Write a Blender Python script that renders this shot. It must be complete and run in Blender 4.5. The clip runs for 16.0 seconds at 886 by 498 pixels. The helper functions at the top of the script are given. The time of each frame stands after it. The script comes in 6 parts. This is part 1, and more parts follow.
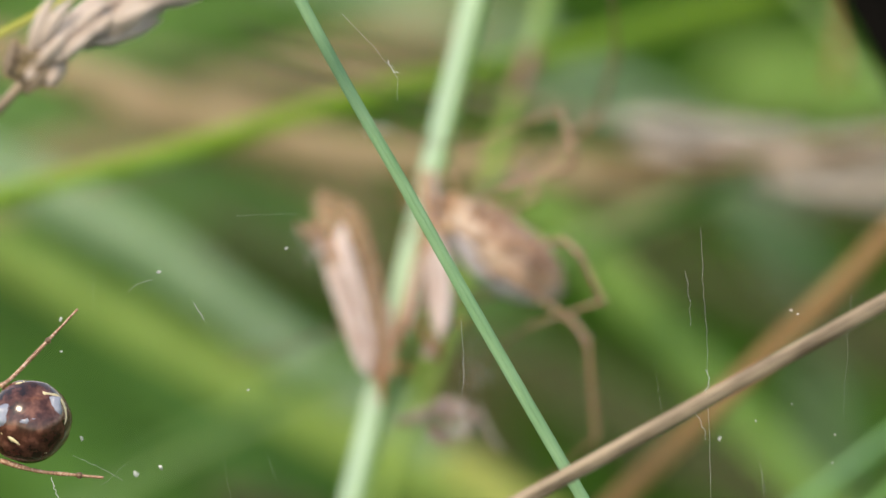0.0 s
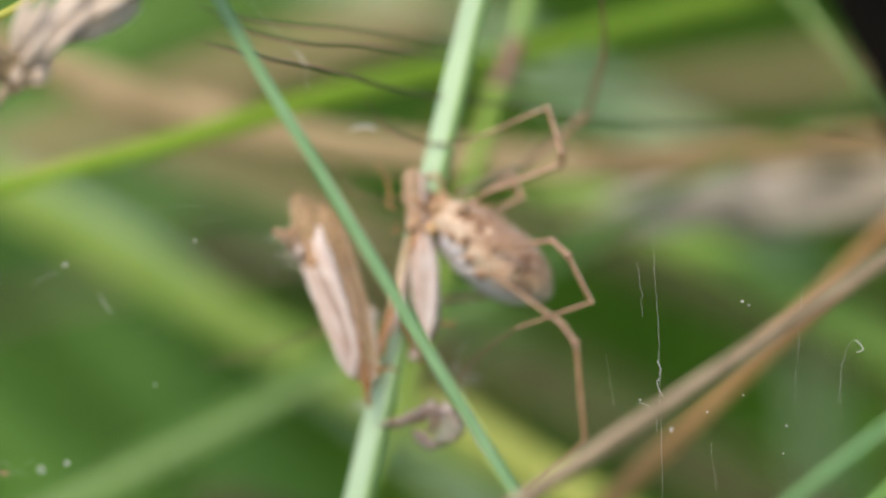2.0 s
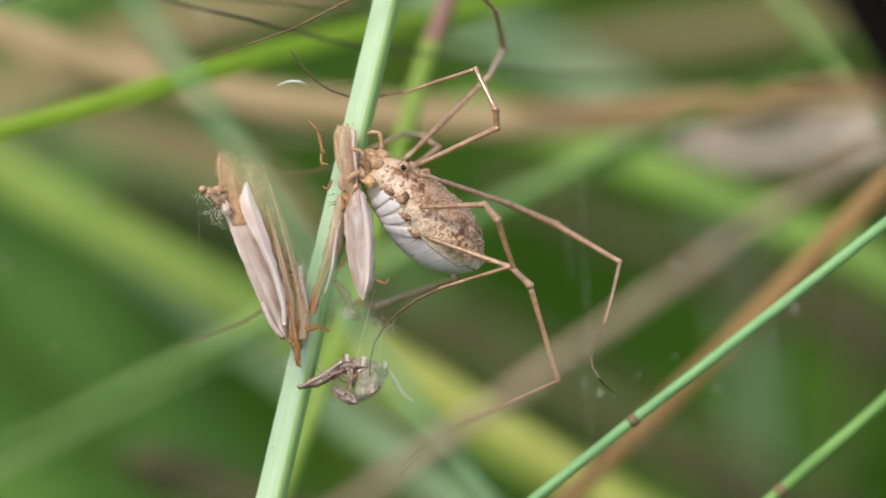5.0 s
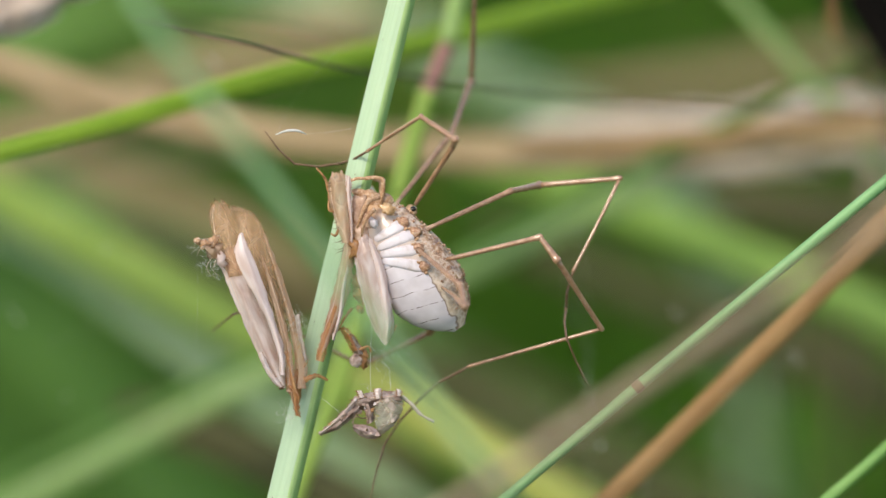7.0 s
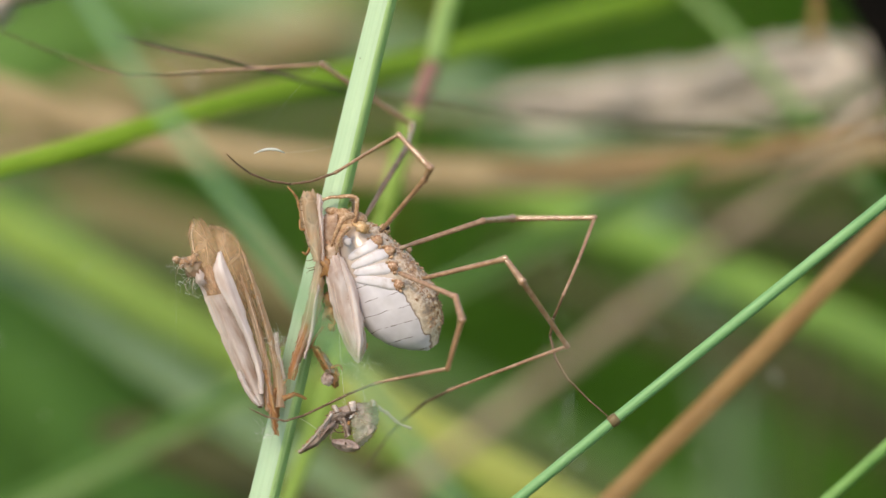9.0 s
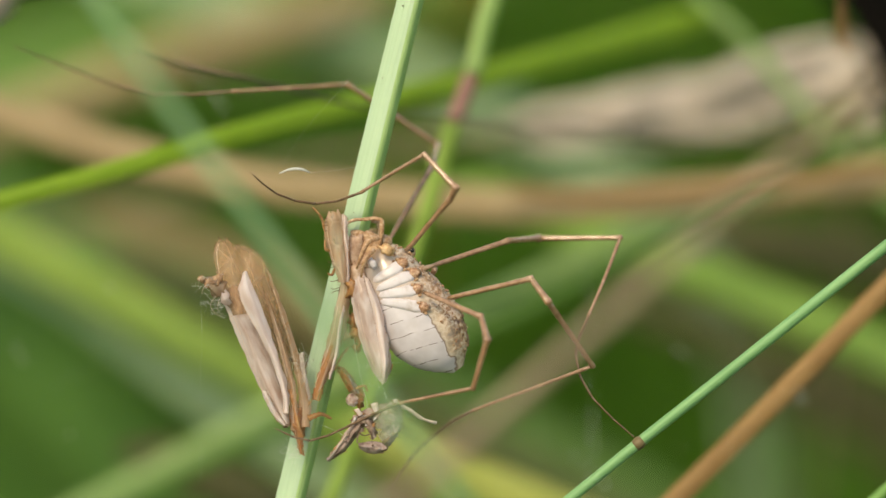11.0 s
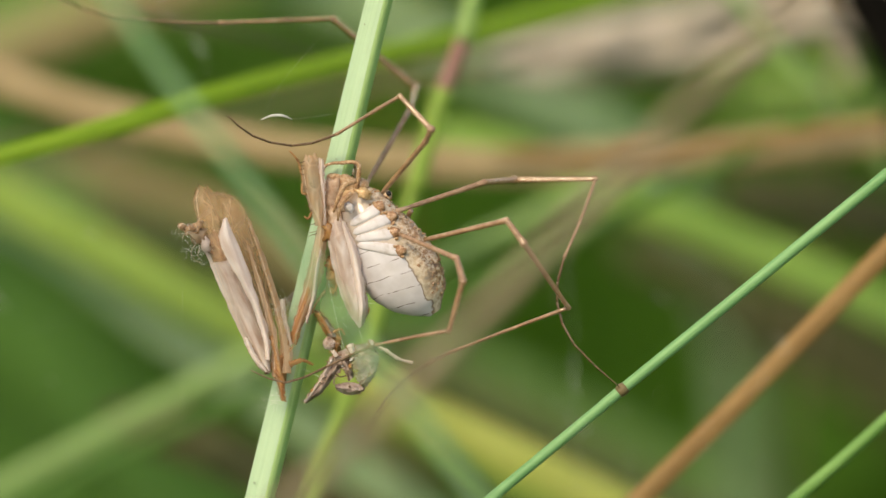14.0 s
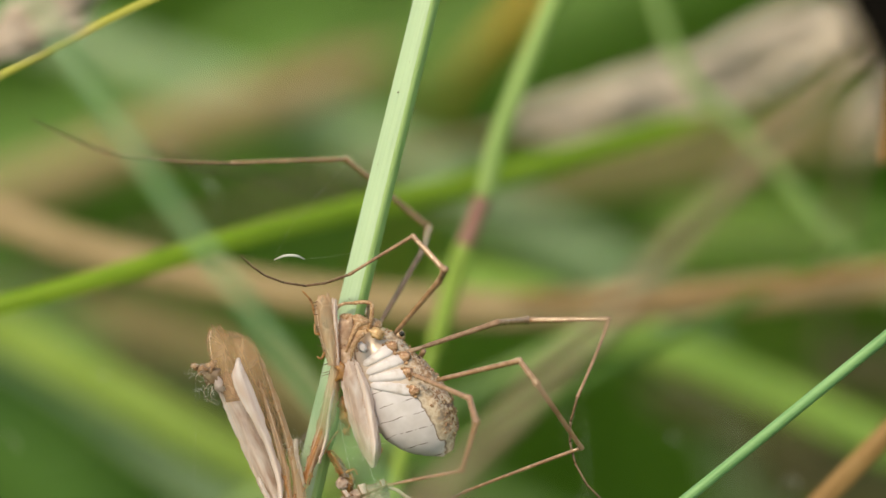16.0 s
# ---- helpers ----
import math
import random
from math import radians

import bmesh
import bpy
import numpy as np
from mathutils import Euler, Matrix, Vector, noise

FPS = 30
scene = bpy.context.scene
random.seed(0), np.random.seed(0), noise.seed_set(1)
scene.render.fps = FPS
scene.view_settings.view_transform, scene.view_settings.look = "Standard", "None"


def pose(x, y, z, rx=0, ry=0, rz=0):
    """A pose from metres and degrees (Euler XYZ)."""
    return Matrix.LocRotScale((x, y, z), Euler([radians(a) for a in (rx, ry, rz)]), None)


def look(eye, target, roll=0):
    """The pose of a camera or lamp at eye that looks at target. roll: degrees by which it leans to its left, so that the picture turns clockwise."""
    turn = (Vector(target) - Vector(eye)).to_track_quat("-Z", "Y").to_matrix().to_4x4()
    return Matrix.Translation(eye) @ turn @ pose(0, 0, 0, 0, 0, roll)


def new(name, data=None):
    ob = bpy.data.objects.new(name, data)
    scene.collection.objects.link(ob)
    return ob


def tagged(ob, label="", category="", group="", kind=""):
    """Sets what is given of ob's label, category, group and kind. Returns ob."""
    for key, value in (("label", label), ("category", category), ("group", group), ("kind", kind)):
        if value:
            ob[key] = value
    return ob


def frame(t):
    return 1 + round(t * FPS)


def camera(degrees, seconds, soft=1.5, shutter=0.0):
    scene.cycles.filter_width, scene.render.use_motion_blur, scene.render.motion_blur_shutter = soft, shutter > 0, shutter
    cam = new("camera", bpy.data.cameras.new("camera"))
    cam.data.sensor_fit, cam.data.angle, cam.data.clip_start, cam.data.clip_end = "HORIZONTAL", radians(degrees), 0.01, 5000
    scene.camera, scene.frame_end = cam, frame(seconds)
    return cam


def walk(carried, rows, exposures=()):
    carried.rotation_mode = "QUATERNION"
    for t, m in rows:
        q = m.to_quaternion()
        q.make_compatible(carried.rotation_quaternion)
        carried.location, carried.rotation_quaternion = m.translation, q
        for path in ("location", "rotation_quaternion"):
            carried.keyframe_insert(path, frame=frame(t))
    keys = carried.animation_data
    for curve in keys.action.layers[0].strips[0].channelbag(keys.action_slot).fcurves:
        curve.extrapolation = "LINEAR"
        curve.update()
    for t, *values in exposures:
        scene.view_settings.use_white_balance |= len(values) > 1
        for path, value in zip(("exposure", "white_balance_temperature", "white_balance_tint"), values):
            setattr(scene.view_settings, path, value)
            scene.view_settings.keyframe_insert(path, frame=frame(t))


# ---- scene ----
# The plan: a sheet through the grass stem, square to the view, in units of 1/40 mm,
# x to the right, y down, and w in mm away from the camera.
UNIT = 0.025
REACH = 600.0          # mm from the lens to the sharp plane
HEIGHT = 0.35          # m, the sheet's centre over the ground
DOWN = 20.0            # degrees by which the view looks down
SHEET = Matrix.Translation((0, 0, HEIGHT)) @ Euler((radians(-DOWN), 0, 0)).to_matrix().to_4x4()


def at(x, y, w=0.0):
    """A place of the plan in the sheet's own space (right, away, up), metres."""
    k = 0.001 * UNIT * (1 + w / REACH)
    return Vector(((x - 784) * k, 0.001 * w, (441 - y) * k))


def aim(hx, hy, back=0.0):
    """The camera when the hook of the shed wings shows at hx, hy, and it stands back by that many mm."""
    eye = SHEET @ Vector((0, -0.001 * (REACH + back), 0))
    k = 1 + back / REACH
    return look(eye, SHEET @ at(345 - (hx - 784) * k, 545 - (hy - 441) * k))


# ---- camera ----
cam = camera(2 * math.degrees(math.atan(784 * UNIT / REACH)), 16.0)
cam.data.dof.use_dof = True
cam.data.dof.focus_distance = REACH * 0.001
cam.data.dof.aperture_fstop = 22.0
PATH = [
    (0, 516, 415, 20), (0.5, 474, 493, 18), (1, 420, 444, 16.5), (1.5, 472, 436, 13), (2, 488, 416, 11.5),
    (2.5, 537, 415, 10.5), (3, 548, 397, 8.5), (3.5, 501, 412, 6), (4, 519, 375, 3.2), (4.5, 478, 398, 2),
    (4.7, 366, 338, 1.5), (6.8, 349, 413, 0), (7, 357, 427, 0), (7.5, 312, 438, 0), (8, 341, 450, 0), (8.2, 325, 458, 0),
    (10.3, 317, 462, 0), (10.5, 329, 485, 0), (11, 364, 495, 0), (11.5, 355, 505, 0), (12, 358, 530, 0),
    (12.5, 345, 545, 0), (13, 343, 469, 0), (13.5, 345, 452, 0), (14, 331, 400, 0), (14.5, 346, 444, 0),
    (15, 358, 531, 0), (15.5, 340, 574, 0), (16, 354, 648, 0),
]
walk(cam, [(t, aim(x, y, b)) for t, x, y, b in PATH],
     [(0, 1.1, 8250, 10.5), (0.8, 1.13, 8200, 10.5), (2, 1.13, 8100, 10.5), (4.7, 1.14, 8000, 10.5), (8, 1.1, 8000, 11), (11, 0.99, 10100, 5.5), (15, 0.99, 10100, 5.5), (16, 0.94, 10200, 5)])

# ---- light ----
sky = bpy.data.worlds.new("sky")
scene.world = sky
sky.use_nodes = True
nt = sky.node_tree
tex = nt.nodes.new("ShaderNodeTexSky")
tex.sky_type = "NISHITA"
tex.sun_disc = False
tex.sun_elevation = radians(52)
tex.sun_rotation = radians(217)
nt.links.new(tex.outputs[0], nt.nodes["Background"].inputs[0])
nt.nodes["Background"].inputs[1].default_value = 0.15
sun = new("sun", bpy.data.lights.new("sun", "SUN"))
sun.data.energy = 1.5
sun.data.angle = radians(14)
sun.data.color = (1.0, 0.96, 0.9)
sun.matrix_world = look((-0.45, -0.6, 0.95), (0, 0, 0))


# ---- materials ----
def leaf(name, dark, light, through_light=0.35, rough=0.5, scale=1.0, bump=0.25, sharp=0.165, across=26, along=0.25):
    """Plant tissue: fine lengthwise veins, slow change of tone, some light through it."""
    m = bpy.data.materials.new(name)
    m.use_nodes = True
    n, l = m.node_tree.nodes, m.node_tree.links
    p = n["Principled BSDF"]
    out = n["Material Output"]
    uv = n.new("ShaderNodeUVMap")
    mp = n.new("ShaderNodeMapping")
    mp.inputs["Scale"].default_value = (across, along * scale, 1)
    l.new(uv.outputs[0], mp.inputs[0])
    veins = n.new("ShaderNodeTexNoise")
    veins.inputs["Scale"].default_value = 1.0
    veins.inputs["Detail"].default_value = 3
    l.new(mp.outputs[0], veins.inputs[0])
    slow = n.new("ShaderNodeTexNoise")
    slow.inputs["Scale"].default_value = 0.35 * scale
    slow.inputs["Detail"].default_value = 5
    mp2 = n.new("ShaderNodeMapping")
    mp2.inputs["Scale"].default_value = (2.5, 1, 1)
    l.new(uv.outputs[0], mp2.inputs[0])
    l.new(mp2.outputs[0], slow.inputs[0])
    mix = n.new("ShaderNodeMath")
    mix.operation = "MULTIPLY_ADD"
    mix.inputs[1].default_value = 0.55
    l.new(veins.outputs[0], mix.inputs[0])
    half = n.new("ShaderNodeMath")
    half.operation = "MULTIPLY"
    half.inputs[1].default_value = 0.5
    l.new(slow.outputs[0], half.inputs[0])
    l.new(half.outputs[0], mix.inputs[2])
    ramp = n.new("ShaderNodeValToRGB")
    ramp.color_ramp.elements[0].position = 0.515 - sharp
    ramp.color_ramp.elements[0].color = (*dark, 1)
    ramp.color_ramp.elements[1].position = 0.515 + sharp
    ramp.color_ramp.elements[1].color = (*light, 1)
    l.new(mix.outputs[0], ramp.inputs[0])
    colour = ramp.outputs[0]
    l.new(colour, p.inputs["Base Color"])
    p.inputs["Roughness"].default_value = rough
    p.inputs["Specular IOR Level"].default_value = 0.35
    b = n.new("ShaderNodeBump")
    b.inputs["Strength"].default_value = bump
    b.inputs["Distance"].default_value = 0.00004
    l.new(veins.outputs[0], b.inputs["Height"])
    l.new(b.outputs[0], p.inputs["Normal"])
    tr = n.new("ShaderNodeBsdfTranslucent")
    l.new(colour, tr.inputs[0])
    ms = n.new("ShaderNodeMixShader")
    ms.inputs[0].default_value = through_light
    l.new(p.outputs[0], ms.inputs[1])
    l.new(tr.outputs[0], ms.inputs[2])
    l.new(ms.outputs[0], out.inputs[0])
    return m


def skin(name, colours, scale, rough=0.45, bump=0.4, clear=0.0, spread=(0.3, 0.7), depth=0.00005, fine=4.0, gloss=0.4):
    """Chitin, dry membrane, soil: mottled by noise at two scales in the object's own space. scale: blotches a metre."""
    m = bpy.data.materials.new(name)
    m.use_nodes = True
    n, l = m.node_tree.nodes, m.node_tree.links
    p = n["Principled BSDF"]
    out = n["Material Output"]
    co = n.new("ShaderNodeTexCoord")
    a = n.new("ShaderNodeTexNoise")
    a.inputs["Scale"].default_value = scale
    a.inputs["Detail"].default_value = 6
    a.inputs["Roughness"].default_value = 0.65
    f = n.new("ShaderNodeTexNoise")
    f.inputs["Scale"].default_value = scale * fine
    f.inputs["Detail"].default_value = 3
    l.new(co.outputs["Object"], a.inputs[0])
    l.new(co.outputs["Object"], f.inputs[0])
    mul = n.new("ShaderNodeMath")
    mul.operation = "MULTIPLY_ADD"
    mul.inputs[1].default_value = 0.4
    l.new(f.outputs[0], mul.inputs[0])
    sc = n.new("ShaderNodeMath")
    sc.operation = "MULTIPLY"
    sc.inputs[1].default_value = 0.6
    l.new(a.outputs[0], sc.inputs[0])
    l.new(sc.outputs[0], mul.inputs[2])
    ramp = n.new("ShaderNodeValToRGB")
    r = ramp.color_ramp
    while len(r.elements) < len(colours):
        r.elements.new(0.5)
    for i, c in enumerate(colours):
        r.elements[i].position = spread[0] + (spread[1] - spread[0]) * i / (len(colours) - 1)
        r.elements[i].color = (*c, 1)
    l.new(mul.outputs[0], ramp.inputs[0])
    l.new(ramp.outputs[0], p.inputs["Base Color"])
    p.inputs["Roughness"].default_value = rough
    p.inputs["Specular IOR Level"].default_value = gloss
    b = n.new("ShaderNodeBump")
    b.inputs["Strength"].default_value = bump
    b.inputs["Distance"].default_value = depth
    l.new(mul.outputs[0], b.inputs["Height"])
    l.new(b.outputs[0], p.inputs["Normal"])
    if clear > 0:
        tr = n.new("ShaderNodeBsdfTranslucent")
        l.new(ramp.outputs[0], tr.inputs[0])
        ms = n.new("ShaderNodeMixShader")
        ms.inputs[0].default_value = clear
        l.new(p.outputs[0], ms.inputs[1])
        l.new(tr.outputs[0], ms.inputs[2])
        l.new(ms.outputs[0], out.inputs[0])
    return m


def membrane(name, colour, light, see=0.35, gloss=0.3, lit=0.3, cells=(2.2, 0.42)):
    """A dry insect wing: clearer cells between pale veins, cloudy and uneven, partly see-through."""
    m = bpy.data.materials.new(name)
    m.use_nodes = True
    n, l = m.node_tree.nodes, m.node_tree.links
    p = n["Principled BSDF"]
    out = n["Material Output"]
    uv = n.new("ShaderNodeUVMap")

    def stretched(kind, x, y, detail=2.0):
        mp = n.new("ShaderNodeMapping")
        mp.inputs["Scale"].default_value = (x, y, 1)
        l.new(uv.outputs[0], mp.inputs[0])
        t = n.new(kind)
        t.inputs["Scale"].default_value = 1.0
        if kind == "ShaderNodeTexNoise":
            t.inputs["Detail"].default_value = detail
        l.new(mp.outputs[0], t.inputs["Vector"])
        return t

    def span(socket, a, b, c=0.0, d=1.0):
        k = n.new("ShaderNodeMapRange")
        for i, v in enumerate((a, b, c, d)):
            k.inputs[i + 1].default_value = v
        l.new(socket, k.inputs[0])
        return k.outputs[0]

    def times(a, b):
        k = n.new("ShaderNodeMath")
        k.operation = "MULTIPLY"
        l.new(a, k.inputs[0])
        l.new(b, k.inputs[1])
        return k.outputs[0]

    mesh = stretched("ShaderNodeTexVoronoi", *cells)
    mesh.feature = "DISTANCE_TO_EDGE"
    vein = span(mesh.outputs["Distance"], 0.02, 0.1, 1.0, 0.0)
    cloud = stretched("ShaderNodeTexNoise", 2.0, 0.4, 4).outputs[0]
    grain = stretched("ShaderNodeTexNoise", 13, 0.8, 4).outputs[0]
    tone = n.new("ShaderNodeMath")
    tone.operation = "MULTIPLY_ADD"
    tone.inputs[1].default_value = 0.24
    l.new(grain, tone.inputs[0])
    l.new(span(cloud, 0.32, 0.68, 0.0, 0.76), tone.inputs[2])
    ramp = n.new("ShaderNodeValToRGB")
    ramp.color_ramp.elements[0].position = 0.25
    ramp.color_ramp.elements[0].color = (*colour, 1)
    ramp.color_ramp.elements[1].position = 0.75
    ramp.color_ramp.elements[1].color = (*light, 1)
    l.new(tone.outputs[0], ramp.inputs[0])
    veined = n.new("ShaderNodeMix")
    veined.data_type = "RGBA"
    l.new(span(vein, 0, 1, 0, 0.14), veined.inputs[0])
    for q in veined.inputs:
        if q.type == "RGBA":
            if q.name == "A":
                l.new(ramp.outputs[0], q)
            elif q.name == "B":
                q.default_value = (*light, 1)
    tint = [o for o in veined.outputs if o.type == "RGBA"][0]
    l.new(tint, p.inputs["Base Color"])
    p.inputs["Roughness"].default_value = gloss + 0.12
    p.inputs["Specular IOR Level"].default_value = 0.5
    p.inputs["Coat Weight"].default_value = 0.35
    p.inputs["Coat Roughness"].default_value = 0.25
    b = n.new("ShaderNodeBump")
    b.inputs["Strength"].default_value = 0.4
    b.inputs["Distance"].default_value = 0.00003
    l.new(vein, b.inputs["Height"])
    l.new(b.outputs[0], p.inputs["Normal"])
    tr = n.new("ShaderNodeBsdfTranslucent")
    l.new(tint, tr.inputs[0])
    ms = n.new("ShaderNodeMixShader")
    ms.inputs[0].default_value = lit
    l.new(p.outputs[0], ms.inputs[1])
    l.new(tr.outputs[0], ms.inputs[2])
    clear = n.new("ShaderNodeBsdfTransparent")
    clear.inputs[0].default_value = (0.97, 0.9, 0.82, 1)
    mc = n.new("ShaderNodeMixShader")
    l.new(times(span(vein, 0, 1, 1, 0.8), span(cloud, 0.3, 0.7, see * 0.55, min(0.92, see * 1.45))), mc.inputs[0])
    l.new(ms.outputs[0], mc.inputs[1])
    l.new(clear.outputs[0], mc.inputs[2])
    l.new(mc.outputs[0], out.inputs[0])
    return m


M_STEM = leaf("pale_stem", (0.355, 0.51, 0.33), (0.45, 0.61, 0.42), 0.2, 0.4, scale=0.6, sharp=0.22, across=14)
M_STEM_EDGE = leaf("stem_fold", (0.3, 0.5, 0.19), (0.42, 0.62, 0.28), 0.45, 0.4, scale=0.6, across=14)
M_BLADE = leaf("blue_green_blade", (0.14, 0.31, 0.13), (0.26, 0.45, 0.25), 0.3)
M_SEDGE = leaf("green_stem", (0.1, 0.27, 0.06), (0.22, 0.42, 0.13), 0.3)
M_HELD = leaf("held_stem_green", (0.12, 0.31, 0.12), (0.21, 0.43, 0.19), 0.2, 0.45)
M_NODE = leaf("joint_brown", (0.11, 0.075, 0.04), (0.24, 0.18, 0.09), 0.1)
M_BRIGHT = leaf("bright_green_blade", (0.17, 0.33, 0.02), (0.27, 0.44, 0.045), 0.4)
M_YELLOW = leaf("yellow_green_blade", (0.23, 0.37, 0.07), (0.36, 0.52, 0.13), 0.4)
M_PALE = leaf("pale_green_blade", (0.26, 0.43, 0.14), (0.4, 0.57, 0.22), 0.4)
M_SAGE = leaf("sage_blade", (0.115, 0.23, 0.065), (0.175, 0.315, 0.11), 0.35)
M_GOLD = leaf("gold_blade", (0.34, 0.36, 0.06), (0.5, 0.5, 0.12), 0.3)
M_OCHRE = leaf("ochre_blade", (0.4, 0.27, 0.04), (0.58, 0.42, 0.1), 0.35)
M_LUSH = leaf("lush_green_blade", (0.075, 0.2, 0.03), (0.13, 0.29, 0.052), 0.35)
M_FERN = leaf("fern_green_blade", (0.19, 0.34, 0.11), (0.3, 0.46, 0.18), 0.35)
M_FRESH = leaf("fresh_green_blade", (0.19, 0.36, 0.07), (0.29, 0.48, 0.12), 0.35)
M_LEMON = leaf("lemon_green_blade", (0.38, 0.44, 0.1), (0.56, 0.6, 0.19), 0.4)
M_SOFT = leaf("soft_green_blade", (0.1, 0.235, 0.045), (0.16, 0.32, 0.075), 0.35)
M_TEAL = leaf("grey_green_blade", (0.24, 0.39, 0.2), (0.37, 0.52, 0.31), 0.35)
M_MID = leaf("mid_green_blade", (0.05, 0.155, 0.022), (0.09, 0.22, 0.038), 0.35)
# near-black olive: the deep shade in gaps between the grasses, put into colour
M_GAP_SHADE = leaf("gap_shade_olive", (0.036, 0.04, 0.014), (0.08, 0.084, 0.029), 0.15, 0.7)
M_WILTED = leaf("wilted_leaf", (0.16, 0.135, 0.06), (0.28, 0.235, 0.12), 0.25, 0.65)
M_TAN = leaf("straw_blade", (0.3, 0.22, 0.115), (0.46, 0.355, 0.21), 0.3, 0.6)
M_RUST = leaf("rust_blade", (0.23, 0.122, 0.043), (0.38, 0.235, 0.1), 0.3, 0.6, across=8)
M_STRAW = leaf("dry_stem", (0.1, 0.07, 0.045), (0.37, 0.29, 0.2), 0.15, 0.6, sharp=0.1, across=4, along=0.08)
M_GREY = leaf("grey_straw", (0.47, 0.4, 0.33), (0.72, 0.65, 0.57), 0.3, 0.65)
M_GRASS = leaf("meadow_green", (0.03, 0.108, 0.01), (0.1, 0.25, 0.024), 0.4)
M_GRASS_DRY = leaf("meadow_dry", (0.14, 0.11, 0.05), (0.28, 0.2, 0.1), 0.3)
M_SOIL = skin("soil", [(0.02, 0.03, 0.01), (0.04, 0.06, 0.018), (0.06, 0.055, 0.03)], 14, 0.9, 0.6, depth=0.004)
M_LEG = skin("leg_brown", [(0.17, 0.085, 0.045), (0.29, 0.165, 0.098), (0.42, 0.28, 0.185)], 800, 0.2, 0.3, depth=0.00002, gloss=0.9)
M_TARSUS = skin("tarsus_dark", [(0.05, 0.03, 0.015), (0.14, 0.08, 0.045), (0.2, 0.12, 0.07)], 3000, 0.4, 0.4, depth=0.00002)
M_PALP = skin("palp_amber", [(0.34, 0.17, 0.09), (0.56, 0.35, 0.21), (0.8, 0.63, 0.48)], 2600, 0.22, 0.7, 0.35, depth=0.00002)
M_AMBER = skin("amber_lobe", [(0.34, 0.16, 0.06), (0.68, 0.43, 0.21), (0.82, 0.62, 0.42)], 1800, 0.15, 0.3, 0.3, depth=0.00002, gloss=0.7)
M_TROCH = skin("leg_base", [(0.12, 0.055, 0.03), (0.36, 0.2, 0.12), (0.64, 0.49, 0.39)], 2600, 0.2, 0.8, depth=0.00004)
M_COXA = skin("coxa_white", [(0.46, 0.4, 0.39), (0.61, 0.57, 0.6), (0.65, 0.62, 0.66)], 900, 0.35, 0.15, 0.1, depth=0.00002)
M_EYE = skin("eye_black", [(0.006, 0.005, 0.005), (0.015, 0.012, 0.01)], 3000, 0.08, 0.0)
M_WING = membrane("wing_pink", (0.6, 0.44, 0.38), (0.92, 0.84, 0.84), 0.26, 0.2, 0.4)
M_WING_PALE = membrane("wing_pale", (0.7, 0.56, 0.52), (0.9, 0.81, 0.8), 0.2, 0.2, 0.25, (1.2, 0.3))
M_WING_BACK = membrane("wing_tan", (0.48, 0.32, 0.19), (0.7, 0.53, 0.38), 0.93, 0.3, 0.5)
M_WING_BROWN = membrane("wing_brown", (0.6, 0.4, 0.27), (0.82, 0.65, 0.53), 0.5, 0.28, 0.45)
M_WING_ORANGE = membrane("wing_orange", (0.54, 0.25, 0.1), (0.76, 0.44, 0.24), 0.5, 0.28, 0.5)
M_SHARD = membrane("shard_brown", (0.16, 0.09, 0.07), (0.52, 0.4, 0.35), 0.12, 0.25, 0.2, (2.6, 1.4))
M_SHARD_PINK = membrane("shard_pink", (0.24, 0.16, 0.14), (0.56, 0.44, 0.41), 0.15, 0.25, 0.2, (2.6, 1.4))
M_FILM = membrane("film_grey", (0.42, 0.44, 0.37), (0.6, 0.6, 0.54), 0.62, 0.3, 0.4, (2.6, 1.4))
M_WING_GREY = membrane("flake_grey", (0.5, 0.42, 0.38), (0.78, 0.7, 0.66), 0.42)
# flat black for the dark object at the edge of view
M_EDGE_BLACK = skin("view_edge_black", [(0.003, 0.003, 0.003), (0.008, 0.007, 0.006)], 300, 0.95, 0.2, gloss=0.0)
M_VEIN = skin("wing_vein", [(0.6, 0.44, 0.34), (0.8, 0.66, 0.57)], 1500, 0.35, 0.2)
M_HUSK = skin("husk_brown", [(0.14, 0.055, 0.02), (0.33, 0.16, 0.06), (0.5, 0.29, 0.14)], 1500, 0.4, 0.5)
M_PREY = skin("prey_brown", [(0.38, 0.21, 0.13), (0.6, 0.41, 0.3), (0.78, 0.62, 0.52)], 900, 0.25, 0.4, 0.3)
M_CLUMP = skin("clump_grey", [(0.07, 0.04, 0.032), (0.36, 0.25, 0.21), (0.74, 0.63, 0.58)], 1500, 0.35, 0.7, 0.15)
M_SILK = skin("silk", [(0.6, 0.63, 0.6), (0.8, 0.8, 0.78)], 900, 0.35, 0.0, 0.4)
M_SEED = leaf("seed_husk", (0.36, 0.26, 0.19), (0.84, 0.74, 0.67), 0.3, 0.6, across=7, along=0.4)
M_SPIDER = skin("spider_brown", [(0.012, 0.006, 0.005), (0.07, 0.025, 0.018), (0.2, 0.085, 0.06)], 520, 0.18, 0.1, gloss=0.6, spread=(0.36, 0.64))
M_BLAZE = skin("spider_patch", [(0.16, 0.17, 0.22), (0.32, 0.35, 0.42)], 500, 0.25, 0.1)
M_CREAM = skin("spider_cream", [(0.55, 0.45, 0.25), (0.7, 0.6, 0.38)], 900, 0.3, 0.1)


